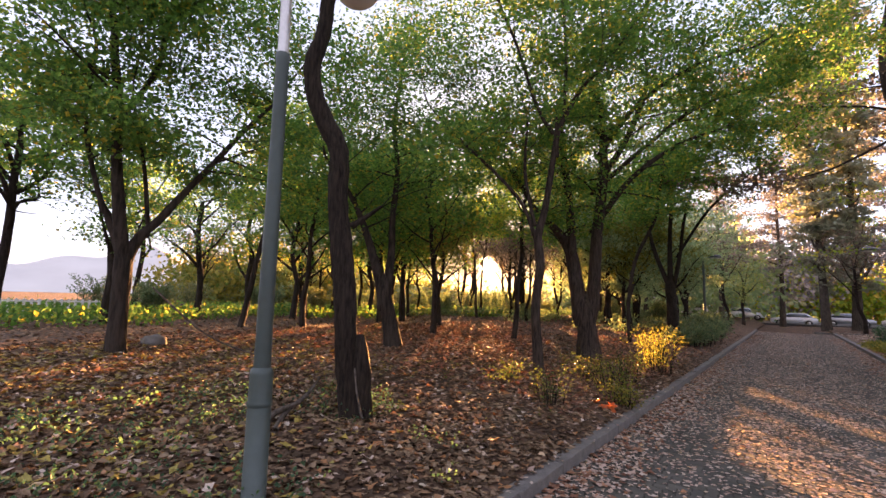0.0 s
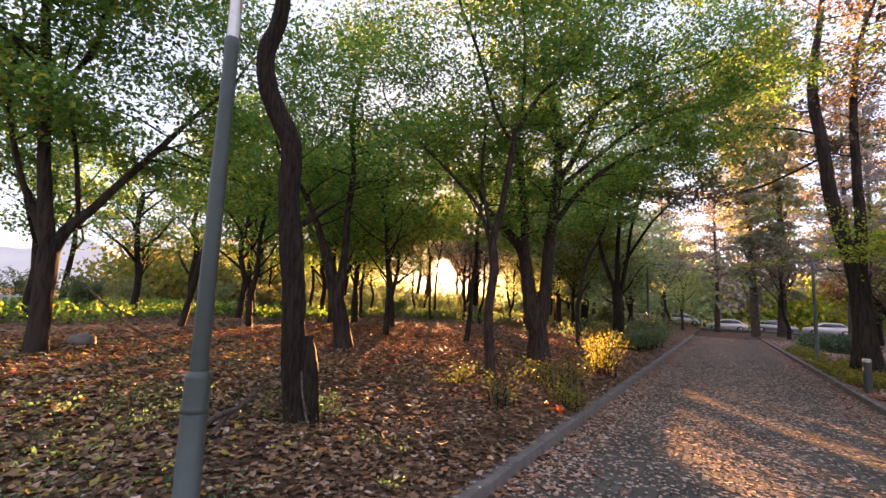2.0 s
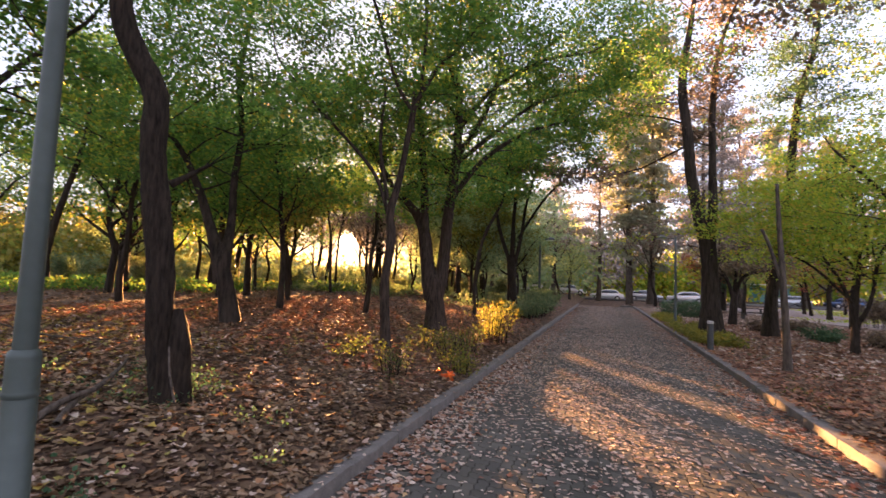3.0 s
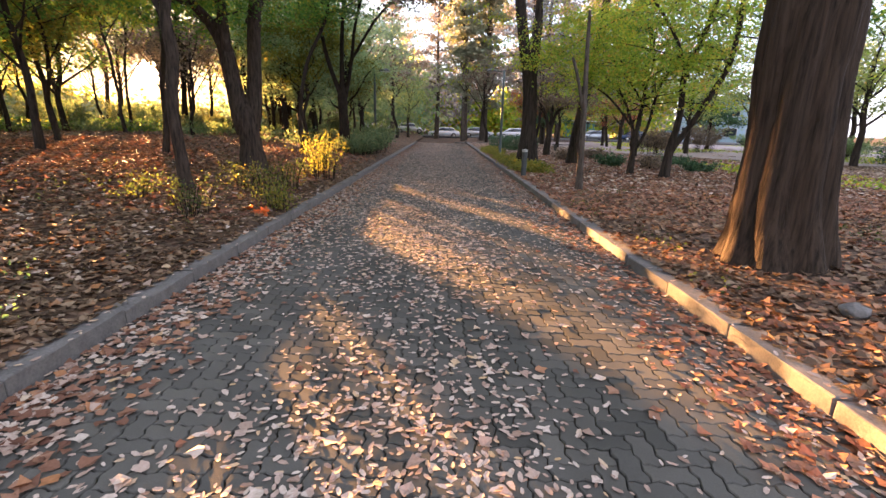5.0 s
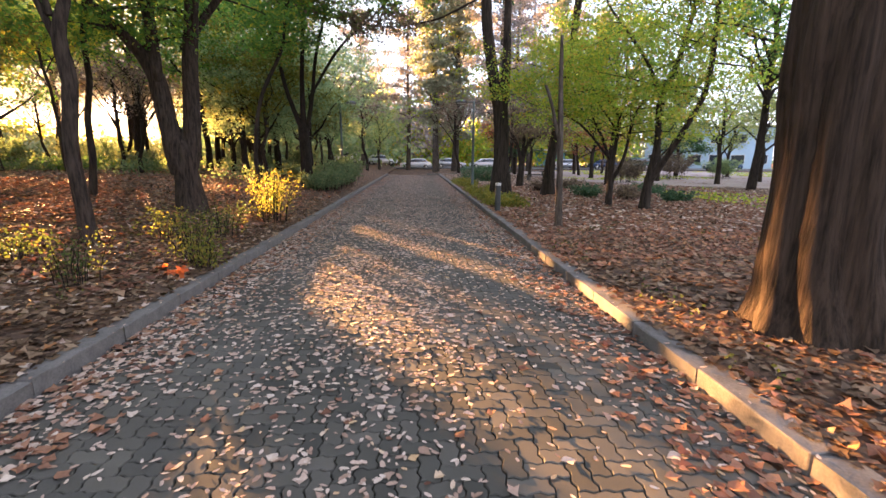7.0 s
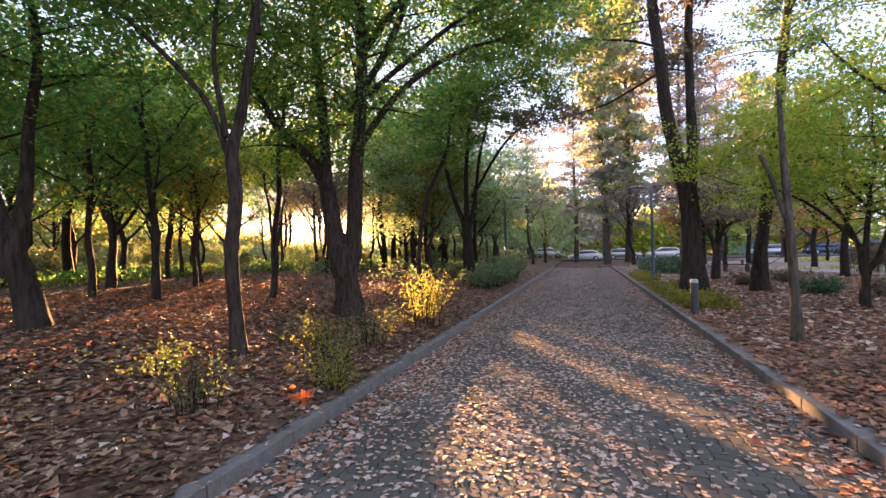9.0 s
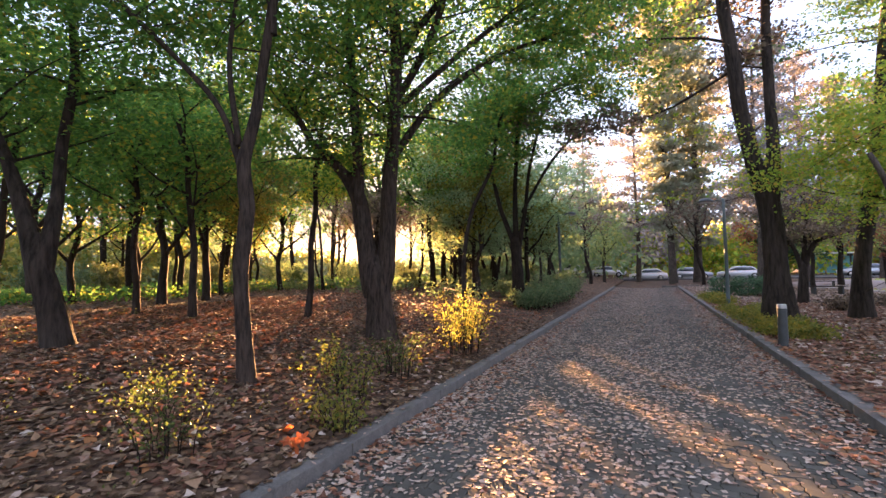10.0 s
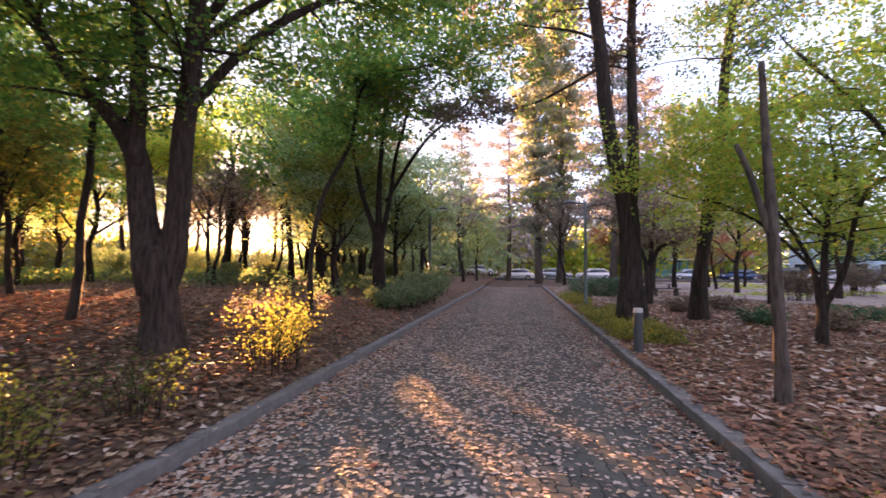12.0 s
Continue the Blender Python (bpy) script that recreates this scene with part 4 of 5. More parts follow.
# ---------------------------------------------------------------- fallen leaves
def fallen(name, where, n, size, mat, seed, lobed, label, lift=0.006, curl=0.34, tip=0.15):
    """n leaves lying at random, curled, where the given rule puts them."""
    rng = np.random.default_rng(seed)
    if lobed:
        a = np.linspace(0, 2 * np.pi, 8, endpoint=False) + np.array([0, 0.1, -0.1, 0.1, 0, -0.1, 0.1, -0.1])
        r = np.array([1.12, 0.66, 0.95, 0.74, 0.82, 0.70, 1.0, 0.62])
        out = np.stack([np.cos(a) * r, np.sin(a) * r], 1) * 0.5
    elif lobed is None:
        out = np.array([(-0.5, 0), (0.05, -0.33), (0.5, 0), (0.0, 0.36)])
    else:
        a = np.linspace(0, 2 * np.pi, 6, endpoint=False)
        out = np.stack([np.cos(a) * 0.5, np.sin(a) * 0.24], 1)
    m = len(out)
    tpl = np.vstack([out, [[0, 0]]])
    xy = where(rng, n)
    n = len(xy)
    s = (size * rng.uniform(0.55, 1.35, n))[:, None, None]
    th = rng.uniform(0, 2 * np.pi, n)
    rot = np.stack([np.stack([np.cos(th), -np.sin(th)], -1), np.stack([np.sin(th), np.cos(th)], -1)], 1)
    p = tpl[None] * s * np.concatenate([rng.uniform(0.78, 1.2, (n, m)), np.ones((n, 1))], 1)[:, :, None]
    # curl about the midrib and lengthwise, then a tilt
    c1, c2 = rng.normal(0.25, curl, n)[:, None], rng.normal(0.15, curl, n)[:, None]
    z = (c1 * np.abs(p[:, :, 1]) * 0.8 + c2 * p[:, :, 0] ** 2 / size * 0.9)
    tx, ty = rng.normal(0, tip, n)[:, None], rng.normal(0, tip, n)[:, None]
    z = z + p[:, :, 0] * tx + p[:, :, 1] * ty
    z = z - z.min(axis=1)[:, None] * 0.8
    q = np.einsum("nij,nkj->nki", rot, p)
    base = np.where((xy[:, 0] > LEFT) & (xy[:, 0] < RIGHT), 0.0, land(xy[:, 0], xy[:, 1]))
    on_curb = ((xy[:, 0] < LEFT) & (xy[:, 0] > LEFT - CURB_W)) | ((xy[:, 0] > RIGHT) & (xy[:, 0] < RIGHT + CURB_W))
    base = np.where(on_curb, CURB_H, base)
    v = np.stack([q[:, :, 0] + xy[:, 0:1], q[:, :, 1] + xy[:, 1:2], z + base[:, None] + lift + rng.uniform(0, 0.012, n)[:, None]], -1).reshape(-1, 3)
    k = np.arange(n)[:, None, None] * (m + 1)
    j = np.arange(m)
    fan = np.array([(0, 1, 2), (0, 2, 3)]) if lobed is None else np.stack([j, (j + 1) % m, np.full(m, m)], 1)
    t = (fan[None] + k).reshape(-1, 3)
    ob = new(name, np_mesh(name, v, t, mat))
    return tagged(ob, label, "leaves", kind="stuff")


def strip(x0, x1, y0, y1, toward=0.0, thin=None):
    """Even scatter, or denser towards small y; thin is a rule that drops some."""
    def rule(rng, n):
        f = rng.uniform(0, 1, n)
        xy = np.stack([rng.uniform(x0, x1, n), y0 + (y1 - y0) * f ** (1 + toward)], 1)
        if thin is not None:
            xy = xy[rng.uniform(0, 1, len(xy)) < thin(xy[:, 0], xy[:, 1])]
        return xy
    return rule


def patchy(x, y):
    g = 0.5 + 0.5 * np.sin(x * 1.1 + np.sin(y * 0.7) * 1.8) * np.sin(y * 0.55 + x * 0.6)
    side = np.clip(1 - np.minimum(x - LEFT, RIGHT - x) / 0.9, 0, 1)
    mid = np.exp(-((x + 0.3) / 0.9) ** 2)
    bare = 1 - 0.65 * np.exp(-((x - 1.15) / 0.5) ** 2)
    return np.clip((0.06 + 0.62 * g ** 2.2 + 0.4 * mid) * bare + 0.5 * side, 0, 1)


def gutter(x, y):
    return np.clip(1.15 - np.minimum(x - LEFT, RIGHT - x) / 0.75, 0.02, 1)


fallen("fallen_leaves_bank", strip(-12, LEFT - 0.12, 0.6, 16, 0.9), 20000, 0.088, LITTER_BROWN, 51, True, "brown curled fallen leaves lying thick on the bank")
fallen("fallen_leaves_bank_small", strip(-13, LEFT - 0.12, 4.0, 18, 0.5), 30000, 0.08, LITTER_BROWN, 64, None, "small brown fallen leaves between the larger ones")
fallen("fallen_leaves_bank_far", strip(-30, LEFT - 0.2, 2, 34, 0.1), 26000, 0.11, LITTER_BROWN, 52, None, "brown fallen leaves over the far bank")
fallen("fallen_leaves_bank_pale", strip(-10, LEFT - 0.1, 0.8, 14, 0.8), 4500, 0.08, LITTER_PALE, 53, True, "pale dry fallen leaves on the bank")
fallen("fallen_leaves_bank_yellow", strip(-11, -2.9, 0.8, 7.5, 0.3, lambda x, y: np.clip((-3.2 - x) / 4.0 + (4.0 - y) * 0.15, 0.03, 1)), 6500, 0.085, LITTER_YELLOW, 54, True, "yellow fallen leaves on the bank")
fallen("fallen_leaves_path", strip(LEFT, RIGHT, 1.6, 17, 0.6, lambda x, y: patchy(x, y) * np.clip((18 - y) / 7, 0, 1)), 21000, 0.05, LITTER_PALE, 55, False, "small pale fallen leaves scattered on the path", 0.002, 0.16, 0.08)
fallen("fallen_leaves_path_lobed", strip(LEFT, RIGHT, 1.6, 30, 0.8, patchy), 2000, 0.072, LITTER_PALE, 56, True, "lobed fallen leaves scattered on the path", 0.002, 0.3, 0.12)
fallen("fallen_leaves_gutter", strip(LEFT, RIGHT, 1.8, 40, 0.8, gutter), 20000, 0.078, LITTER_RED, 57, True, "rusty fallen leaves heaped along the curbs", 0.004, 0.25, 0.11)
fallen("fallen_leaves_path_far", strip(LEFT, RIGHT, 5, 46, 0.5, lambda x, y: (0.4 + 0.6 * patchy(x, y)) * np.clip((y - 5) / 11, 0, 1)), 78000, 0.062, LITTER_PALE, 62, None, "pale fallen leaves thick on the far path", 0.002, 0.16, 0.08)
fallen("fallen_leaves_gutter_west", strip(LEFT, LEFT + 0.55, 2.0, 30, 0.7), 1600, 0.06, LITTER_PALE, 68, True, "pale brown fallen leaves banked against the curb", 0.004, 0.25, 0.11)
fallen("fallen_leaves_path_start", strip(LEFT, RIGHT, -6, 1.7, 0.0, patchy), 5000, 0.06, LITTER_PALE, 69, None, "pale fallen leaves on the start of the path", 0.002, 0.2, 0.1)
fallen("fallen_leaves_bank_start", strip(-9, LEFT - 0.12, -6, 1.0), 9000, 0.085, LITTER_BROWN, 70, None, "brown fallen leaves on the bank by the path's start")
fallen("fallen_leaves_east_start", strip(RIGHT + 0.1, 9, -6, 1.7), 9000, 0.085, LITTER_RED, 71, None, "rusty fallen leaves by the path's start")
# Redder leaves over the mid bank stand in for its orange sunlit glow.
fallen("fallen_leaves_bank_red", strip(-13, LEFT - 0.4, 7, 22, 0.2), 12000, 0.10, LITTER_RED, 63, None, "fallen leaves on the bank, reddened for its sunlit glow")
fallen("fallen_leaves_east", strip(RIGHT + 0.1, 16, 1.5, 30, 0.9), 14000, 0.09, LITTER_RED, 58, True, "rust-brown fallen leaves under the trees")
fallen("fallen_leaves_east_small", strip(RIGHT + 0.1, 16, 9, 28, 0.4), 30000, 0.09, LITTER_RED, 65, None, "small rusty fallen leaves under the trees")
fallen("fallen_leaves_east_brown", strip(RIGHT + 0.1, 14, 1.5, 24, 0.9), 5000, 0.095, LITTER_BROWN, 59, True, "brown fallen leaves under the trees")
fallen("fallen_leaves_east_near", strip(RIGHT + 0.1, 8, 1.8, 11, 0.5), 11000, 0.085, LITTER_BROWN, 66, True, "small curled brown leaves behind the curb")
fallen("fallen_leaves_bank_near", strip(-8, LEFT - 0.1, 0.8, 6, 0.5), 9000, 0.07, LITTER_BROWN, 67, True, "small curled brown leaves on the near bank")
fallen("fallen_leaves_east_far", strip(RIGHT + 0.3, 34, 12, 48, 0.1), 26000, 0.13, LITTER_PALE, 60, None, "pale fallen leaves over the open ground")
fallen("fallen_leaves_curbs", strip(LEFT - CURB_W, RIGHT + CURB_W, 2, 24, 0.6, lambda x, y: ((x < LEFT) | (x > RIGHT)) * 1.0), 4000, 0.055, LITTER_PALE, 61, False, "pale leaves lying on the curb stones", 0.002, 0.2, 0.1)


# ---------------------------------------------------------------- undergrowth
def sprays(name, where, n, per, size, mat, seed, label, height=(0.05, 0.3), spread=(0.12, 0.06), category="weeds", flat=0.35):
    """Low leafy growth over a stretch of ground."""
    rng = np.random.default_rng(seed)
    xy = where(rng, n)
    z = land(xy[:, 0], xy[:, 1]) + rng.uniform(*height, len(xy))
    ob = new(name, leaves_mesh(name, np.c_[xy, z], per, size, mat, rng, spread, flat))
    return tagged(ob, label, category, kind="stuff")


def clumped(x0, x1, y0, y1, seed, share=0.5, scale=1.0):
    def rule(rng, n):
        xy = np.stack([rng.uniform(x0, x1, n * 3), rng.uniform(y0, y1, n * 3)], 1)
        g = np.array([noise.noise(Vector((a * scale, b * scale, seed * 7.3))) for a, b in xy])
        return xy[g > np.quantile(g, 1 - share)][:n]
    return rule


def shrub(name, x, y, w, d, h, mat, seed, label, stems=26, size=0.06, per=7, upright=0.8, bark=BARK):
    """Thin stems rising and arching from one root, with leaves all along them."""
    rng = np.random.default_rng(seed)
    t = tagged(new(name), label, "shrub", "shrubs by the path")
    t.location = (x, y, float(land(x, y)) - 0.02)
    lines, mids = [], []
    for k in range(stems):
        a, f = rng.uniform(0, 6.28), rng.uniform(0.2, 1.0)
        foot = np.array([math.cos(a) * w * 0.25 * f, math.sin(a) * d * 0.25 * f, 0])
        tip = np.array([math.cos(a) * w * 0.5 * f, math.sin(a) * d * 0.5 * f, h * rng.uniform(0.6, 1.1)])
        u = np.linspace(0, 1, 7)[:, None]
        p = foot + (tip - foot) * u ** np.array([1.6, 1.6, upright])
        p = p + rng.normal(0, 0.02, p.shape) * u
        p[-1, 2] -= 0.1 * h * f
        lines.append(np.hstack([p, 0.007 * (1 - 0.7 * u)]))
        for v in np.linspace(0.22, 1.0, 9):
            i = v * 6
            j = min(int(i), 5)
            mids.append(p[j] + (p[j + 1] - p[j]) * (i - j))
    tagged(part("stemwork", tubes_mesh("stemwork", lines, 4, rng, bark, 0.02), t), kind="stuff")
    part("foliage", leaves_mesh("foliage", mids, per, size, mat, rng, (0.075, 0.07), 0.25), t)
    return t


def undergrowth():
    shrub("yellow_bush", -2.95, 12.7, 1.5, 1.9, 1.1, YELLOW, 71, "bright yellow autumn bush by the granite curb", 34, 0.04, 3)
    shrub("yellow_bush", -3.2, 13.6, 0.9, 1.0, 0.85, YELLOW, 72, "golden bush among fallen leaves by the curb", 14, 0.06, 4)
    shrub("yellow_bush", -3.05, 9.4, 1.1, 1.1, 0.6, YELLOW, 73, "small yellow bush with thin stems by the curb", 20, 0.04, 3)
    shrub("green_bush", -3.7, 9.8, 1.0, 1.0, 0.42, OLIVE, 74, "straggling green bush at the foot of a tree", 12, 0.04, 3)
    shrub("green_bush", -3.1, 10.6, 1.0, 1.2, 0.55, OLIVE, 75, "straggling yellow-green bush by the curb", 18, 0.04, 3)
    shrub("green_bush", -3.3, 7.3, 0.9, 1.0, 0.55, OLIVE, 76, "low loose green bush on the leafy bank", 15, 0.035, 3)
    shrub("green_bush", -4.4, 7.9, 0.7, 0.7, 0.35, OLIVE, 77, "low weedy green bush on the leafy bank", 10, 0.04, 3)
    shrub("yellow_bush", -2.60, 8.67, 0.8, 0.8, 0.4, YELLOW, 79, "low yellow-green bush among fallen leaves", 18, 0.045, 3)
    for k, (x, y, w, h) in enumerate(((-3.5, 20.6, 1.8, 0.7), (-3.3, 22.0, 2.0, 0.95), (-3.2, 23.8, 2.2, 1.15), (-3.3, 26.0, 2.2, 1.3), (-3.4, 28.3, 2.2, 1.2), (-4.9, 24.0, 2.0, 0.7))):
        shrub("wispy_shrub", x, y, w, 2.4, h, WISPY, 80 + k, "wispy grey-green shrub along the curb", 48, 0.08, 5, 0.7)
    for k, (x, y, h) in enumerate(((7.2, 21.0, 0.45), (8.6, 20.2, 0.5), (9.8, 19.0, 0.35), (6.3, 24.5, 0.5), (10.6, 22.6, 0.4), (8.0, 25.5, 0.5))):
        shrub("low_shrub", x, y, 1.8, 1.2, h, RUST if k % 2 else DARKG, 90 + k, "low brownish shrub among fallen leaves", 30, 0.08, 5)
    for k, (x, y, w, h) in enumerate(((19.5, 36.5, 4.2, 2.0), (13.6, 31.5, 3.4, 1.5), (24.5, 38.4, 3.2, 1.6), (26.0, 31.0, 3.5, 1.4))):
        shrub("round_bush", x, y, w, w * 0.8, h, RUST if k < 2 else HAZED_SAGE, 100 + k, "broad rounded bush on the open ground", 70, 0.10, 6, 0.5)
    sprays("yellow_ground_cover", clumped(RIGHT + 0.25, 3.75, 16.8, 24.5, 3, 0.75, 0.8), 900, 10, 0.07, YELLOW, 111, "low yellow-green ground cover behind the curb", (0.04, 0.26), category="ground cover")
    sprays("yellow_ground_cover", clumped(RIGHT + 0.25, 3.4, 26.5, 31.5, 4, 0.8, 0.8), 420, 10, 0.07, YELLOW, 112, "low yellow ground cover further along the curb", (0.04, 0.24), category="ground cover")
    sprays("green_weeds", clumped(-6.2, -2.6, 1.4, 5.2, 5, 0.5, 1.3), 380, 6, 0.04, DARKG, 113, "green weeds among fallen leaves on the bank", (0.01, 0.16), (0.06, 0.04))
    sprays("green_weeds", clumped(-12, -2.8, 3, 13, 6, 0.22, 0.6), 300, 5, 0.035, OLIVE, 114, "scattered weeds between fallen leaves on the bank", (0.01, 0.14), (0.06, 0.04))
    sprays("green_weeds", clumped(RIGHT + 0.25, 7, 2, 15, 7, 0.14, 0.9), 260, 6, 0.04, OLIVE, 115, "small weeds among fallen leaves near the curb", (0.01, 0.1), (0.05, 0.03))
    sprays("green_undergrowth", clumped(-34, -15.5, 2, 40, 8, 0.62, 0.25), 4200, 7, 0.15, GREEN, 116, "bright green undergrowth behind the bank", (0.05, 0.42), (0.25, 0.1), "undergrowth")
    sprays("yellow_undergrowth", clumped(-26, -5.5, 21, 44, 9, 0.5, 0.3), 3200, 7, 0.12, WISPY, 117, "yellow and green undergrowth beyond the trees", (0.05, 0.5), (0.25, 0.12), "undergrowth")
    sprays("lawn", clumped(RIGHT + 9, 45, 14, 60, 10, 0.35, 0.12), 2500, 6, 0.12, LIME, 118, "patches of low grass on the open ground", (0.0, 0.08), (0.2, 0.03), "grass")
    for k, (x, y) in enumerate(((-23, 9.5), (-25.5, 10.5), (-27, 17), (-22.5, 18), (-20.5, 28), (-15, 33), (-9.0, 31), (-14.2, 27.5), (-6.2, 30), (-22, 23), (-26.5, 24.5), (-30, 29), (-24.5, 31.5), (-28.5, 35), (-22, 36), (-26, 40), (-19.5, 34.5), (-21.5, 45), (-34, 22.5), (-36, 17), (-31, 10), (-12.6, 38.5))):
        shrub("young_shrub", x, y, 2.0 if k < 10 else 3.4, 2.0 if k < 10 else 3.4, 1.9 if k > 9 else 1.0 if k in (5, 6, 7) else 1.5, (WISPY, HAZY)[k % 2], 120 + k, "leafy young shrub at the edge of the grove", 40, 0.11, 6)


def hedge(x0, x1, y0, y1, h, seed, label):
    rng = np.random.default_rng(seed)
    t = tagged(new("hedge"), label, "hedge", "clipped hedges")
    n = int((x1 - x0) * (y1 - y0) * h * 60) + 200
    p = np.stack([rng.uniform(x0, x1, n), rng.uniform(y0, y1, n), rng.uniform(0.1, h, n)], 1)
    part("foliage", leaves_mesh("foliage", p, 8, 0.10, DARKG, rng, (0.1, 0.08), 0.3), t)
    st = [np.array([(x, (y0 + y1) / 2, 0.0, 0.02), (x + 0.05, (y0 + y1) / 2 + 0.1, h * 0.5, 0.015), (x, (y0 + y1) / 2, h * 0.85, 0.008)]) for x in np.arange(x0 + 0.2, x1, 0.4)]
    tagged(part("stemwork", tubes_mesh("stemwork", st, 5, rng, BARK_DARK, 0.03), t), kind="stuff")


undergrowth()
hedge(3.2, 6.4, 32.8, 34.2, 1.0, 131, "clipped dark green hedge beside the path")
hedge(24.0, 31.0, 26.2, 27.4, 1.3, 133, "clipped green hedge near the pavilion")


# ---------------------------------------------------------------- lamps and bollard
def turned(name, rings, mat, parent, at=(0, 0, 0), sides=20, label=""):
    v, q = lathe(rings, sides)
    ob = part(name, np_mesh(name, v, q, mat, True), parent, label)
    ob.location = at
    return ob


def rod(name, a, b, r, mat, parent, sides=10):
    line = np.array([(*a, r), (*((np.array(a) + b) / 2), r), (*b, r)], float)
    return part(name, tubes_mesh(name, [line], sides, np.random.default_rng(1), mat, 0.0), parent)


GLOBE = plain("white_glass_globe", (0.8, 0.78, 0.72), 0.25, 0, 15, 0.1, bump=0.02)


def globe_lamp(x, y):
    t = tagged(new("street_lamp"), "grey-green steel lamp post with white globe on the bank", "lamp")
    t.location = (x, y, float(land(x, y)) - 0.03)
    turned("sleeve", ((0, 0.10), (0.03, 0.10), (0.04, 0.086), (0.93, 0.084), (0.965, 0.078), (0.98, 0.06)), STEEL, t, label="wider painted base sleeve")
    turned("pole", ((0.96, 0.061), (2.0, 0.056), (3.34, 0.050), (3.36, 0.055), (3.42, 0.055), (3.43, 0.048)), STEEL, t)
    turned("upper_pole", ((3.42, 0.045), (4.9, 0.040), (4.95, 0.02)), BRIGHT, t, label="bare shiny upper pole")
    turned("band", ((0.70, 0.0865), (0.71, 0.090), (0.73, 0.090), (0.74, 0.0865)), STEEL, t)
    a = np.array((0.53, 0.85)) * 0.56
    rod("arm", (0, 0, 4.6), (a[0], a[1], 4.66), 0.02, STEEL, t)
    z = 4.2
    turned("globe", [(z - 0.21 + 0.21 * (1 - math.cos(k * math.pi / 14)), max(0.21 * math.sin(k * math.pi / 14), 0.004)) for k in range(15)], GLOBE, t, (a[0], a[1], 0), 28, "white glass globe")
    turned("cap", ((z + 0.18, 0.09), (z + 0.22, 0.08), (z + 0.45, 0.03)), STEEL, t, (a[0], a[1], 0))


def arm_lamp(x, y, h, turn, label):
    t = tagged(new("street_lamp"), label, "lamp")
    t.location = (x, y, float(land(x, y)) - 0.02)
    turned("pole", ((0, 0.10), (0.02, 0.10), (0.03, 0.075), (h * 0.5, 0.068), (h - 0.02, 0.055), (h, 0.02)), STEEL, t)
    dx, dy = -math.cos(turn), math.sin(turn)
    rod("arm", (0, 0, h - 0.08), (dx * 0.55, dy * 0.55, h - 0.02), 0.025, STEEL, t)
    turned("lamp_head", ((h - 0.06, 0.02), (h - 0.055, 0.29), (h - 0.02, 0.30), (h + 0.06, 0.22), (h + 0.11, 0.08), (h + 0.12, 0.01)), STEEL_DARK, t, (dx * 0.72, dy * 0.72, 0))
    turned("diffuser", ((h - 0.10, 0.02), (h - 0.09, 0.2), (h - 0.06, 0.25)), WHITE, t, (dx * 0.72, dy * 0.72, 0), label="pale diffuser")


globe_lamp(-3.5, 2.62)
arm_lamp(3.16, 26.6, 4.35, 0.6, "grey lamp post with flat round head by the path")
arm_lamp(-3.9, 29.0, 4.2, 2.4, "slim grey lamp post among the far shrubs")
b = tagged(new("bollard"), "grey steel bollard with pale top behind the curb", "bollard")
b.location = (2.62, 15.82, float(land(2.62, 15.82)))
turned("post", ((-0.05, 0.085), (0.74, 0.085)), STEEL_DARK, b)
turned("cap", ((0.741, 0.086), (0.80, 0.086), (0.82, 0.075), (0.825, 0.01)), plain("pale_metal_cap", (0.45, 0.43, 0.40), 0.5, 0.3), b, label="pale metal cap")


# ---------------------------------------------------------------- vehicles, buildings and what else stands beyond
GLASS = plain("dark_window_glass", (0.03, 0.04, 0.05), 0.08, 0, 5, 0.1, spec=0.6, bump=0)
RUBBER = plain("black_rubber", (0.02, 0.02, 0.02), 0.8)


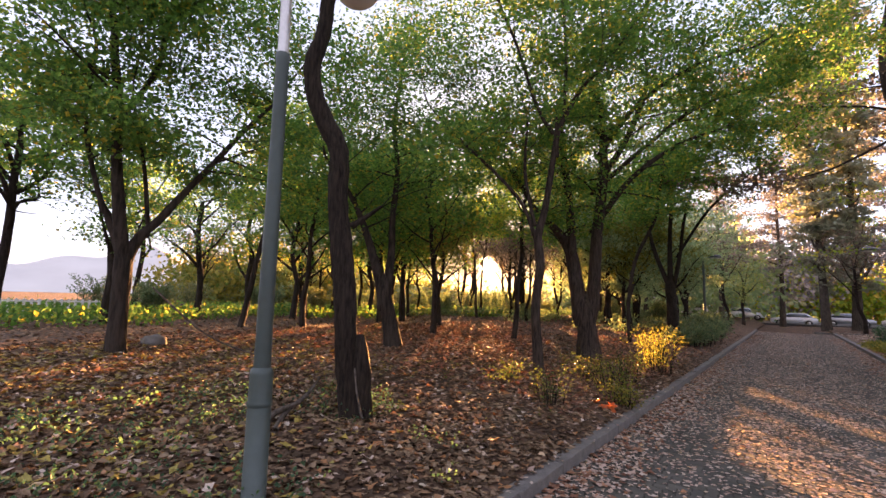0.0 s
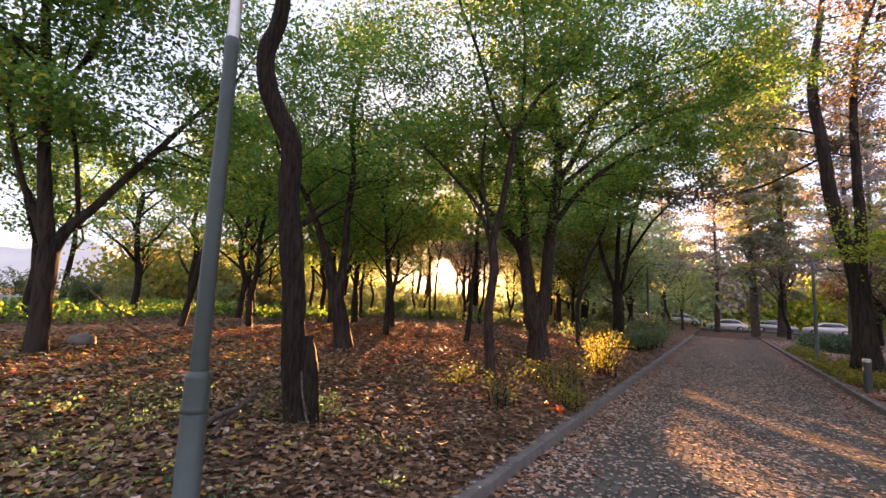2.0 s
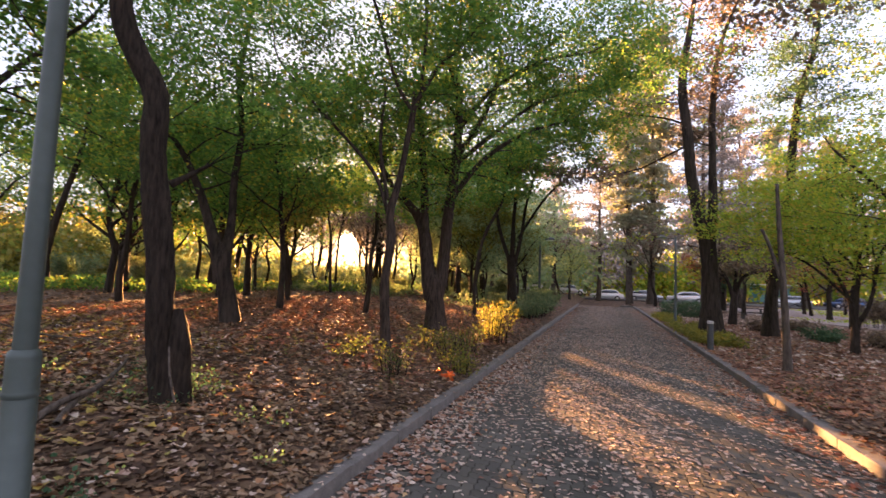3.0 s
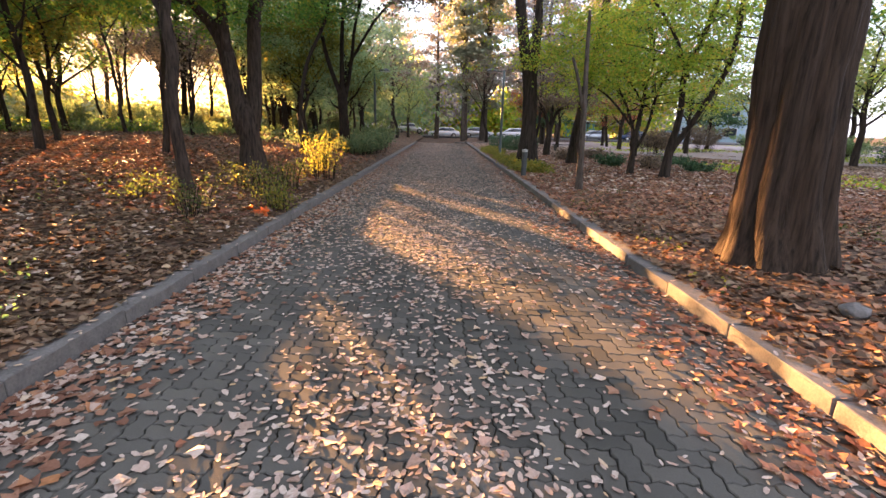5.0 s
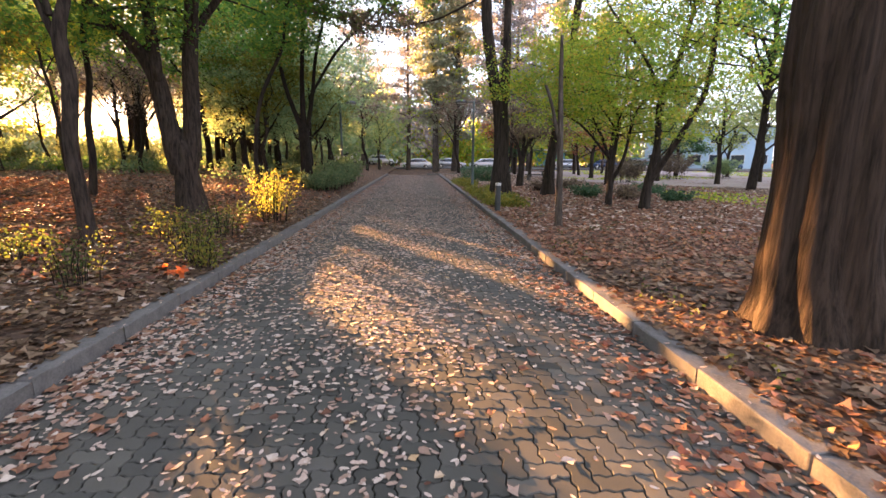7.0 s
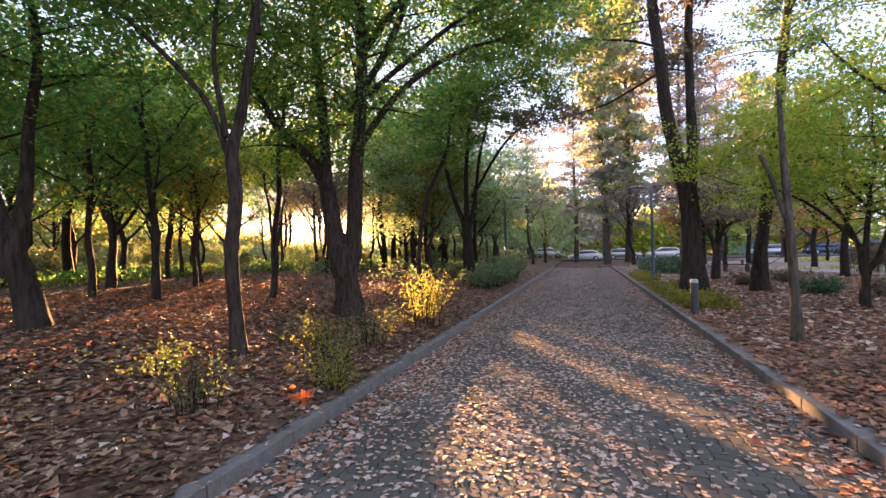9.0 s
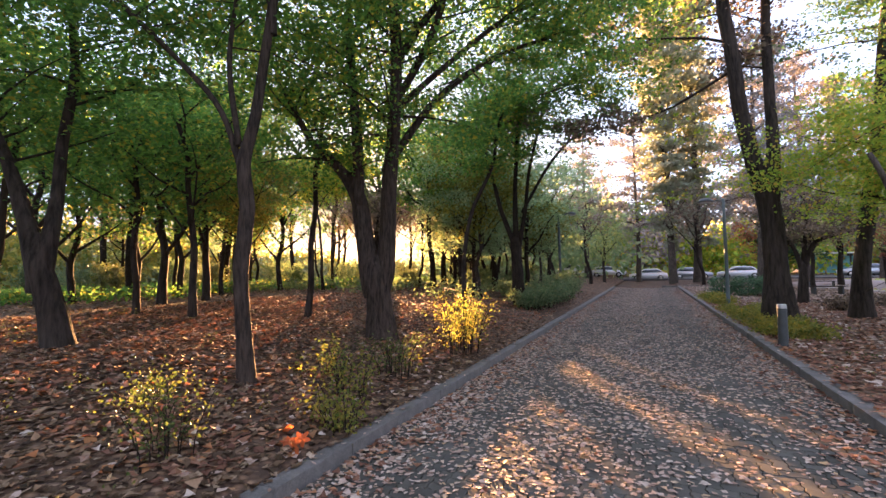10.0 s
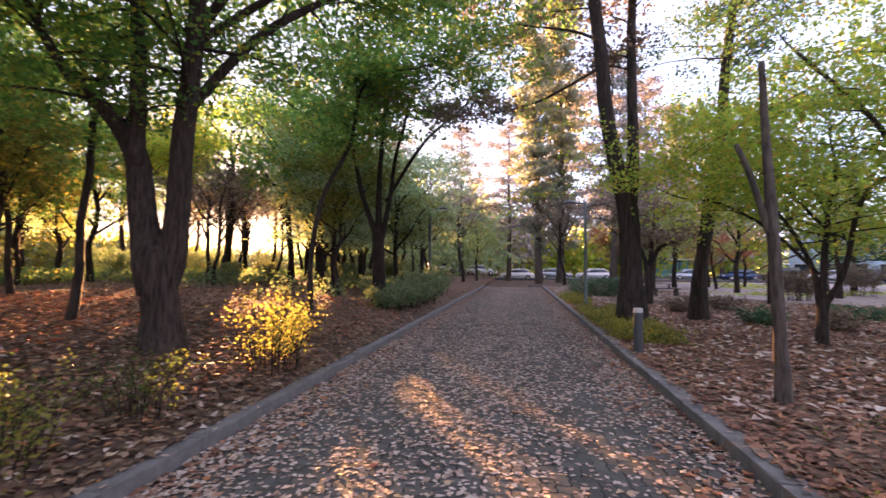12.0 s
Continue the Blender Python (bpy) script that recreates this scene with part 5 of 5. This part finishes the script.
def car(x, y, turn, paint, label, tall=False):
    t = tagged(new("parked_car"), label, "car", "parked cars")
    t.matrix_basis = pose(x, y, float(land(x, y)), 0, 0, turn)
    h = 1.75 if tall else 1.45
    prof = ((-2.15, 0.32), (-2.2, 0.62), (-2.05, 0.82), (-1.25, 0.93), (1.45 if not tall else 2.0, 0.98), (2.1, 0.92), (2.2, 0.6), (2.15, 0.32))
    cab = ((-1.25, 0.93), (-0.55, h - 0.06), (-0.3, h), (1.0 if not tall else 1.75, h), (1.25 if not tall else 1.95, h - 0.08), (1.75 if not tall else 2.08, 0.97))

    def slab(name, pts, w0, w1, mat, lift=0.0):
        bm = bmesh.new()
        a = [bm.verts.new((px, -(w0 + (w1 - w0) * (pz - pts[0][1]) / 0.9), pz + lift)) for px, pz in pts]
        c = [bm.verts.new((v.co.x, -v.co.y, v.co.z)) for v in a]
        bm.faces.new(a)
        bm.faces.new(c[::-1])
        for k in range(len(a)):
            j = (k + 1) % len(a)
            bm.faces.new((a[j], a[k], c[k], c[j]))
        bmesh.ops.bevel(bm, geom=bm.edges[:], offset=0.05, segments=2, affect="EDGES")
        return part(name, bm_mesh(name, bm, mat, True), t)
    slab("body", prof, 0.86, 0.86, paint)
    slab("cabin", cab, 0.80, 0.62, paint)
    glass = [(px * 0.94 + 0.02, 0.97 + (pz - 0.93) * 0.84) for px, pz in cab]
    slab("side_windows", glass, 0.815, 0.655, GLASS)
    for sx in (-1.35, 1.35):
        for sy in (-0.8, 0.8):
            w = part("wheel", np_mesh("wheel", *lathe(((-0.1, 0.05), (-0.1, 0.32), (-0.07, 0.34), (0.07, 0.34), (0.1, 0.32), (0.1, 0.05)), 16), RUBBER, True), t)
            w.matrix_basis = pose(sx, sy, 0.33, 90)
            r = part("rim", np_mesh("rim", *lathe(((-0.108, 0.01), (-0.112, 0.2), (0.112, 0.2), (0.108, 0.01)), 12), BRIGHT, True), w)
    for sy in (-0.62, 0.62):
        bm = bmesh.new()
        box(bm, -2.215, -2.15, sy - 0.16, sy + 0.16, 0.62, 0.76, 0.02)
        part("headlight", bm_mesh("headlight", bm, WHITE), t, "pale headlight")


P_GREEN = plain("dark_green_car_paint", (0.03, 0.08, 0.06), 0.25, 0.2, 4, 0.1)
P_BLUE = plain("dark_blue_car_paint", (0.04, 0.07, 0.14), 0.25, 0.2, 4, 0.1)
P_WHITE = plain("white_car_paint", (0.7, 0.71, 0.73), 0.3, 0, 4, 0.08)
P_SILVER = plain("silver_car_paint", (0.42, 0.44, 0.46), 0.3, 0.5, 4, 0.08)
car(33.5, 72.0, 4, P_GREEN, "dark green tall car parked beyond the trees", True)
car(27.6, 69.5, 2, P_BLUE, "dark blue car parked beyond the trees")
car(40.5, 62.0, -18, P_BLUE, "dark blue car parked near the pale building")
car(22.0, 70.5, 0, P_SILVER, "silver car parked beyond the trees")
car(39.5, 73.5, 3, P_WHITE, "white car parked beyond the trees")
for k, x in enumerate((-9.5, -4.6, 0.2, 5.0, 9.9)):
    car(x, 68.0 + 0.3 * (k % 2), 180 * (k % 2), P_WHITE if k != 3 else P_SILVER, "white car parked at the far end" if k != 3 else "silver car parked at the far end")

ASPHALT = plain("worn_asphalt", (0.10, 0.098, 0.095), 0.9, 0, 60, 0.4, bump=0.4)
bm = bmesh.new()
box(bm, -60, 90, 65.0, 79.0, 0.0, 0.16)
for v in bm.verts:
    if v.co.x < 0:
        v.co.z += 0.12
tagged(new("road", bm_mesh("road", bm, ASPHALT)), "grey asphalt road with parked cars beyond the park", "road", kind="structure")
c = tagged(new("curb_far"), "low stone curb across the end of the path", "curb", kind="structure")
for k in range(10):
    bm = bmesh.new()
    box(bm, 0, 0.99, 0, 0.16, -0.05, 0.15, 0.012)
    s = part("curb_stone", bm_mesh("curb_stone", bm, CURB), c)
    s.location = (1.2 + k, 46.3 + 0.02 * k, 0)

PALE = plain("pale_blue_wall", (0.42, 0.56, 0.66), 0.8, 0, 3, 0.15)
TEAL = plain("teal_glass_panel", (0.16, 0.36, 0.36), 0.2, 0, 4, 0.15)
ROOF = plain("dark_roof", (0.06, 0.055, 0.055), 0.7, 0, 8, 0.3)


def building(name, x, y, turn, w, d, h, floors, bays, wall, label):
    t = tagged(new(name), label, "building")
    t.matrix_basis = pose(x, y, 0.05, 0, 0, turn)
    bm = bmesh.new()
    box(bm, -w / 2, w / 2, 0, d, 0, h, 0.03)
    part("wall", bm_mesh("wall", bm, wall), t)
    bm = bmesh.new()
    box(bm, -w / 2 - 0.25, w / 2 + 0.25, -0.25, d + 0.25, h, h + 0.35, 0.04)
    part("roof", bm_mesh("roof", bm, ROOF), t)
    for f in range(floors):
        for k in range(bays):
            cx, z = -w / 2 + (k + 0.5) * w / bays, 0.9 + f * (h / floors)
            bm = bmesh.new()
            ww, hh = w / bays * 0.32, h / floors * 0.45
            box(bm, cx - ww, cx + ww, -0.06, 0.05, z, z + hh, 0.02)
            win = part("window", bm_mesh("window", bm, WHITE), t)
            bm = bmesh.new()
            box(bm, cx - ww + 0.08, cx + ww - 0.08, -0.075, -0.05, z + 0.08, z + hh - 0.08)
            part("pane", bm_mesh("pane", bm, GLASS), win)


building("low_building", 52, 84, -30, 20, 8, 7, 2, 6, PALE, "pale blue two-storey building beyond the road")


def shelter(x, y):
    t = tagged(new("bus_shelter"), "teal glass shelter with flat roof beside the road", "shelter")
    t.matrix_basis = pose(x, y, 0.15)
    for k in range(5):
        bm = bmesh.new()
        box(bm, -2.6 + k * 1.3 - 0.04, -2.6 + k * 1.3 + 0.04, -0.04, 0.04, 0, 2.7, 0.01)
        part("post", bm_mesh("post", bm, STEEL_DARK), t)
        if k < 4:
            bm = bmesh.new()
            box(bm, -2.5 + k * 1.3, -1.4 + k * 1.3, -0.01, 0.01, 0.25, 2.4)
            part("panel", bm_mesh("panel", bm, TEAL), t)
    bm = bmesh.new()
    box(bm, -2.9, 2.9, -1.4, 0.3, 2.7, 2.85, 0.03)
    part("roof", bm_mesh("roof", bm, WHITE), t)


shelter(22.5, 79.5)


def pavilion(x, y):
    t = tagged(new("pavilion"), "small dark wooden pavilion with hipped roof and benches", "pavilion")
    t.location = (x, y, float(land(x, y)))
    wood = plain("dark_stained_timber", (0.05, 0.055, 0.06), 0.6, 0, 12, 0.4)
    for k in range(6):
        a = k * math.pi / 3 + 0.2
        turned("post", ((0, 0.2), (0.2, 0.2), (0.21, 0.14), (2.6, 0.13)), wood, t, (2.2 * math.cos(a), 2.2 * math.sin(a), 0), 12)
    v, q = lathe(((2.55, 2.9), (2.6, 3.05), (2.75, 3.0), (3.3, 1.9), (4.1, 0.5), (4.6, 0.06)), 6)
    part("roof", np_mesh("roof", v, q, ROOF), t)
    for k in range(3):
        a = k * 2.1 + 0.7
        bm = bmesh.new()
        box(bm, -0.75, 0.75, -0.2, 0.2, 0.40, 0.46, 0.01)
        box(bm, -0.6, -0.5, -0.15, 0.15, 0, 0.4)
        box(bm, 0.5, 0.6, -0.15, 0.15, 0, 0.4)
        s = part("bench", bm_mesh("bench", bm, wood), t)
        s.matrix_basis = pose(1.55 * math.cos(a), 1.55 * math.sin(a), 0, 0, 0, math.degrees(a) + 90)


pavilion(25.2, 23.2)


def bench(x, y, turn):
    t = tagged(new("park_bench"), "dark slatted park bench among fallen leaves", "bench", "park benches")
    t.matrix_basis = pose(x, y, float(land(x, y)), 0, 0, turn)
    for k in range(4):
        bm = bmesh.new()
        box(bm, -0.8, 0.8, -0.22 + k * 0.12, -0.13 + k * 0.12, 0.40, 0.44, 0.008)
        part("slat", bm_mesh("slat", bm, BARK_DARK), t)
    for sx in (-0.6, 0.6):
        bm = bmesh.new()
        box(bm, sx - 0.04, sx + 0.04, -0.2, 0.22, 0.0, 0.40, 0.01)
        part("leg", bm_mesh("leg", bm, STEEL_DARK), t)


bench(8.6, 34.5, 10)
bench(10.6, 42.6, -5)


def railing():
    t = tagged(new("railing"), "low white slatted railing behind the bank", "railing")
    t.matrix_basis = pose(-23.6, 0.2, float(land(-23.6, 3)), 0, 0, 78)
    for z in (0.12, 0.55):
        bm = bmesh.new()
        box(bm, 0, 7.2, -0.02, 0.02, z, z + 0.06, 0.005)
        part("rail", bm_mesh("rail", bm, WHITE), t)
    for k in range(34):
        bm = bmesh.new()
        box(bm, 0.1 + k * 0.21, 0.18 + k * 0.21, -0.035, -0.02, 0.02, 0.66, 0.005)
        part("slat", bm_mesh("slat", bm, WHITE), t)


railing()


# ---------------------------------------------------------------- distance
def woods(name, rule, n, size, mat, seed, label):
    rng = np.random.default_rng(seed)
    c = rule(rng, n)
    ob = new(name, leaves_mesh(name, c, 14, size, mat, rng, (1.3, 0.9), 0.3))
    tagged(ob, label, "woods", kind="stuff")


def belt(a0, a1, r0, r1, h0, h1, clumps):
    """Heaps of foliage in an arc round the place: degrees left of the path's line, metres, heights."""
    def rule(rng, n):
        ca, cr = rng.uniform(a0, a1, clumps), rng.uniform(r0, r1, clumps)
        ch = rng.uniform(h0, h1, clumps)
        k = rng.integers(0, clumps, n)
        a, r = np.radians(ca[k]), cr[k]
        z = ch[k] * rng.uniform(0.12, 1.0, n)
        w = 3.2 * np.sqrt(np.clip(1.05 - z / ch[k], 0.05, 1))
        return np.stack([-np.sin(a) * r + rng.normal(0, 1, n) * w, np.cos(a) * r + rng.normal(0, 1, n) * w, z + 0.5], 1)
    return rule


woods("distant_woods_rust", belt(-24, 14, 80, 115, 9, 20, 46), 1900, 0.7, HAZED_RUST, 141, "far rusty autumn woods, paled for haze")
woods("distant_woods_green", belt(-75, 10, 95, 130, 4, 8, 60), 1500, 0.8, HAZED_SAGE, 142, "far green woods, paled for haze")
woods("distant_woods_yellow", belt(-24, 14, 80, 100, 4, 8, 30), 1200, 0.7, LIME, 143, "far yellowing woods")
woods("distant_woods_mid", belt(4, 22, 60, 90, 7, 13, 30), 1000, 0.7, HAZED_SAGE, 147, "far grey-green woods beyond the grove")
woods("distant_woods_west", belt(44, 64, 60, 85, 4, 9, 26), 1300, 0.6, YELLOW, 148, "far yellowing woods beyond the bank")
woods("distant_woods_low", belt(10, 68, 62, 95, 1.7, 3.0, 80), 1900, 0.5, HAZY, 144, "low far bushes beyond the grove")
woods("distant_woods_hazy", belt(36, 54, 78, 100, 3.0, 5.5, 34), 1000, 0.6, YELLOW, 149, "far yellowing trees low on the horizon")
# Unseen woods, added at the back to hold off low sky light.
woods("woods_behind", belt(-180, -80, 45, 75, 6, 11, 40), 800, 1.0, GREEN, 145, "unseen green woods added behind the walk")
woods("woods_behind_west", belt(110, 180, 45, 75, 6, 11, 40), 700, 1.0, GREEN, 146, "unseen green woods added behind the bank")

# The air's haze is painted into the hill's pale grey base colour.
HILLM = plain("haze_painted_grey_hill", (0.60, 0.57, 0.53), 1.0, 0, 0.02, 0.2, spec=0)
xs, ys = np.linspace(-1, 1, 60), np.linspace(-1, 1, 20)
X, Y = np.meshgrid(xs, ys, indexing="ij")
Z = np.clip(1 - X ** 2, 0, 1) * np.clip(1 - Y ** 2, 0, 1) * (72 + 14 * np.sin(X * 9 + 1) + 8 * np.sin(X * 21)) - 2
v = np.stack([X * 420, Y * 150, Z], -1).reshape(-1, 3)
i, j = np.meshgrid(np.arange(59), np.arange(19), indexing="ij")
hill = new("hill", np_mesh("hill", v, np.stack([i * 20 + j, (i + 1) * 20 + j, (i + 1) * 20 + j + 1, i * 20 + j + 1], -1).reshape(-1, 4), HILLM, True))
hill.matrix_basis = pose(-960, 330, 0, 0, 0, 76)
tagged(hill, "low hill on the horizon, haze painted into its grey", "hill", kind="structure")


# ---------------------------------------------------------------- small things on the ground
def stick(name, pts, seed, label):
    rng = np.random.default_rng(seed)
    rows = [(x, y, float(land(x, y)) + dz, r) for x, y, dz, r in pts]
    ob = new(name, tubes_mesh(name, [smooth_line(rows, 0.08)], 8, rng, BARK_GREY, 0.12))
    return tagged(ob, label, "branch")


stick("fallen_branch", ((-4.5, 3.45, 0.03, 0.03), (-4.75, 3.75, 0.10, 0.028), (-5.0, 4.2, 0.14, 0.024), (-5.4, 4.7, 0.2, 0.014)), 151, "broken grey branch lying on fallen leaves")
stick("fallen_branch", ((-4.72, 3.4, 0.02, 0.035), (-4.74, 3.62, 0.12, 0.03), (-4.66, 3.85, 0.2, 0.02)), 152, "short broken branch lying on fallen leaves")
stick("fallen_branch", ((-9.3, 4.1, 1.15, 0.018), (-8.9, 4.4, 0.75, 0.018), (-8.5, 4.8, 0.35, 0.016), (-7.9, 5.3, 0.08, 0.015), (-7.0, 5.7, 0.03, 0.01)), 153, "thin bent dead branch leaning on a tree")
stick("fallen_branch", ((-3.75, 3.9, 0.25, 0.012), (-3.95, 4.0, 0.45, 0.01), (-4.15, 4.15, 0.62, 0.006)), 154, "thin dead twig standing by the lamp post")


def pebble(x, y, s, seed):
    bm = bmesh.new()
    bmesh.ops.create_icosphere(bm, subdivisions=3, radius=s)
    for v in bm.verts:
        v.co *= 1 + 0.25 * noise.noise(v.co * (2.2 / s) + Vector((seed, 0, 0)))
        v.co.z *= 0.6
    ob = new("stone", bm_mesh("stone", bm, CURB, True))
    ob.location = (x, y, float(land(x, y)) + s * 0.3)
    tagged(ob, "rounded pale stone among fallen leaves", "stone")


pebble(3.32, 4.58, 0.10, 1.0)
pebble(-10.3, 4.6, 0.22, 2.0)


def big_leaf(x, y, z, s, tip, seed):
    rng = np.random.default_rng(seed)
    a = np.linspace(0, 2 * np.pi, 20, endpoint=False)
    r = np.where(np.arange(20) % 4 == 0, 1.0, np.where(np.arange(20) % 4 == 2, 0.5, 0.72)) * s * rng.uniform(0.9, 1.1, 20)
    v = np.vstack([np.stack([np.cos(a) * r, np.sin(a) * r, 0.25 * s * np.cos(2 * a)], 1), [[0, 0, 0]]])
    k = np.arange(20)
    me = np_mesh("red_leaf", v, np.stack([k, (k + 1) % 20, np.full(20, 20)], 1), RED_LEAF)
    ob = new("red_leaf", me)
    ob.matrix_basis = pose(x, y, float(land(x, y)) + z, *tip)
    tagged(ob, "large orange-red plane leaf standing in the litter", "leaf", "red leaves")


RED_LEAF = leaf_mat("orange_red_leaf", ((0.0, (0.38, 0.08, 0.025)), (1.0, (0.46, 0.12, 0.035))), 0.35)
big_leaf(-2.62, 8.12, 0.08, 0.085, (60, 10, 20), 1)
big_leaf(-2.72, 8.05, 0.04, 0.08, (35, -10, 60), 2)
big_leaf(-2.58, 7.98, 0.07, 0.09, (70, 10, 140), 3)
big_leaf(-2.9, 8.2, 0.05, 0.09, (30, 20, 200), 4)
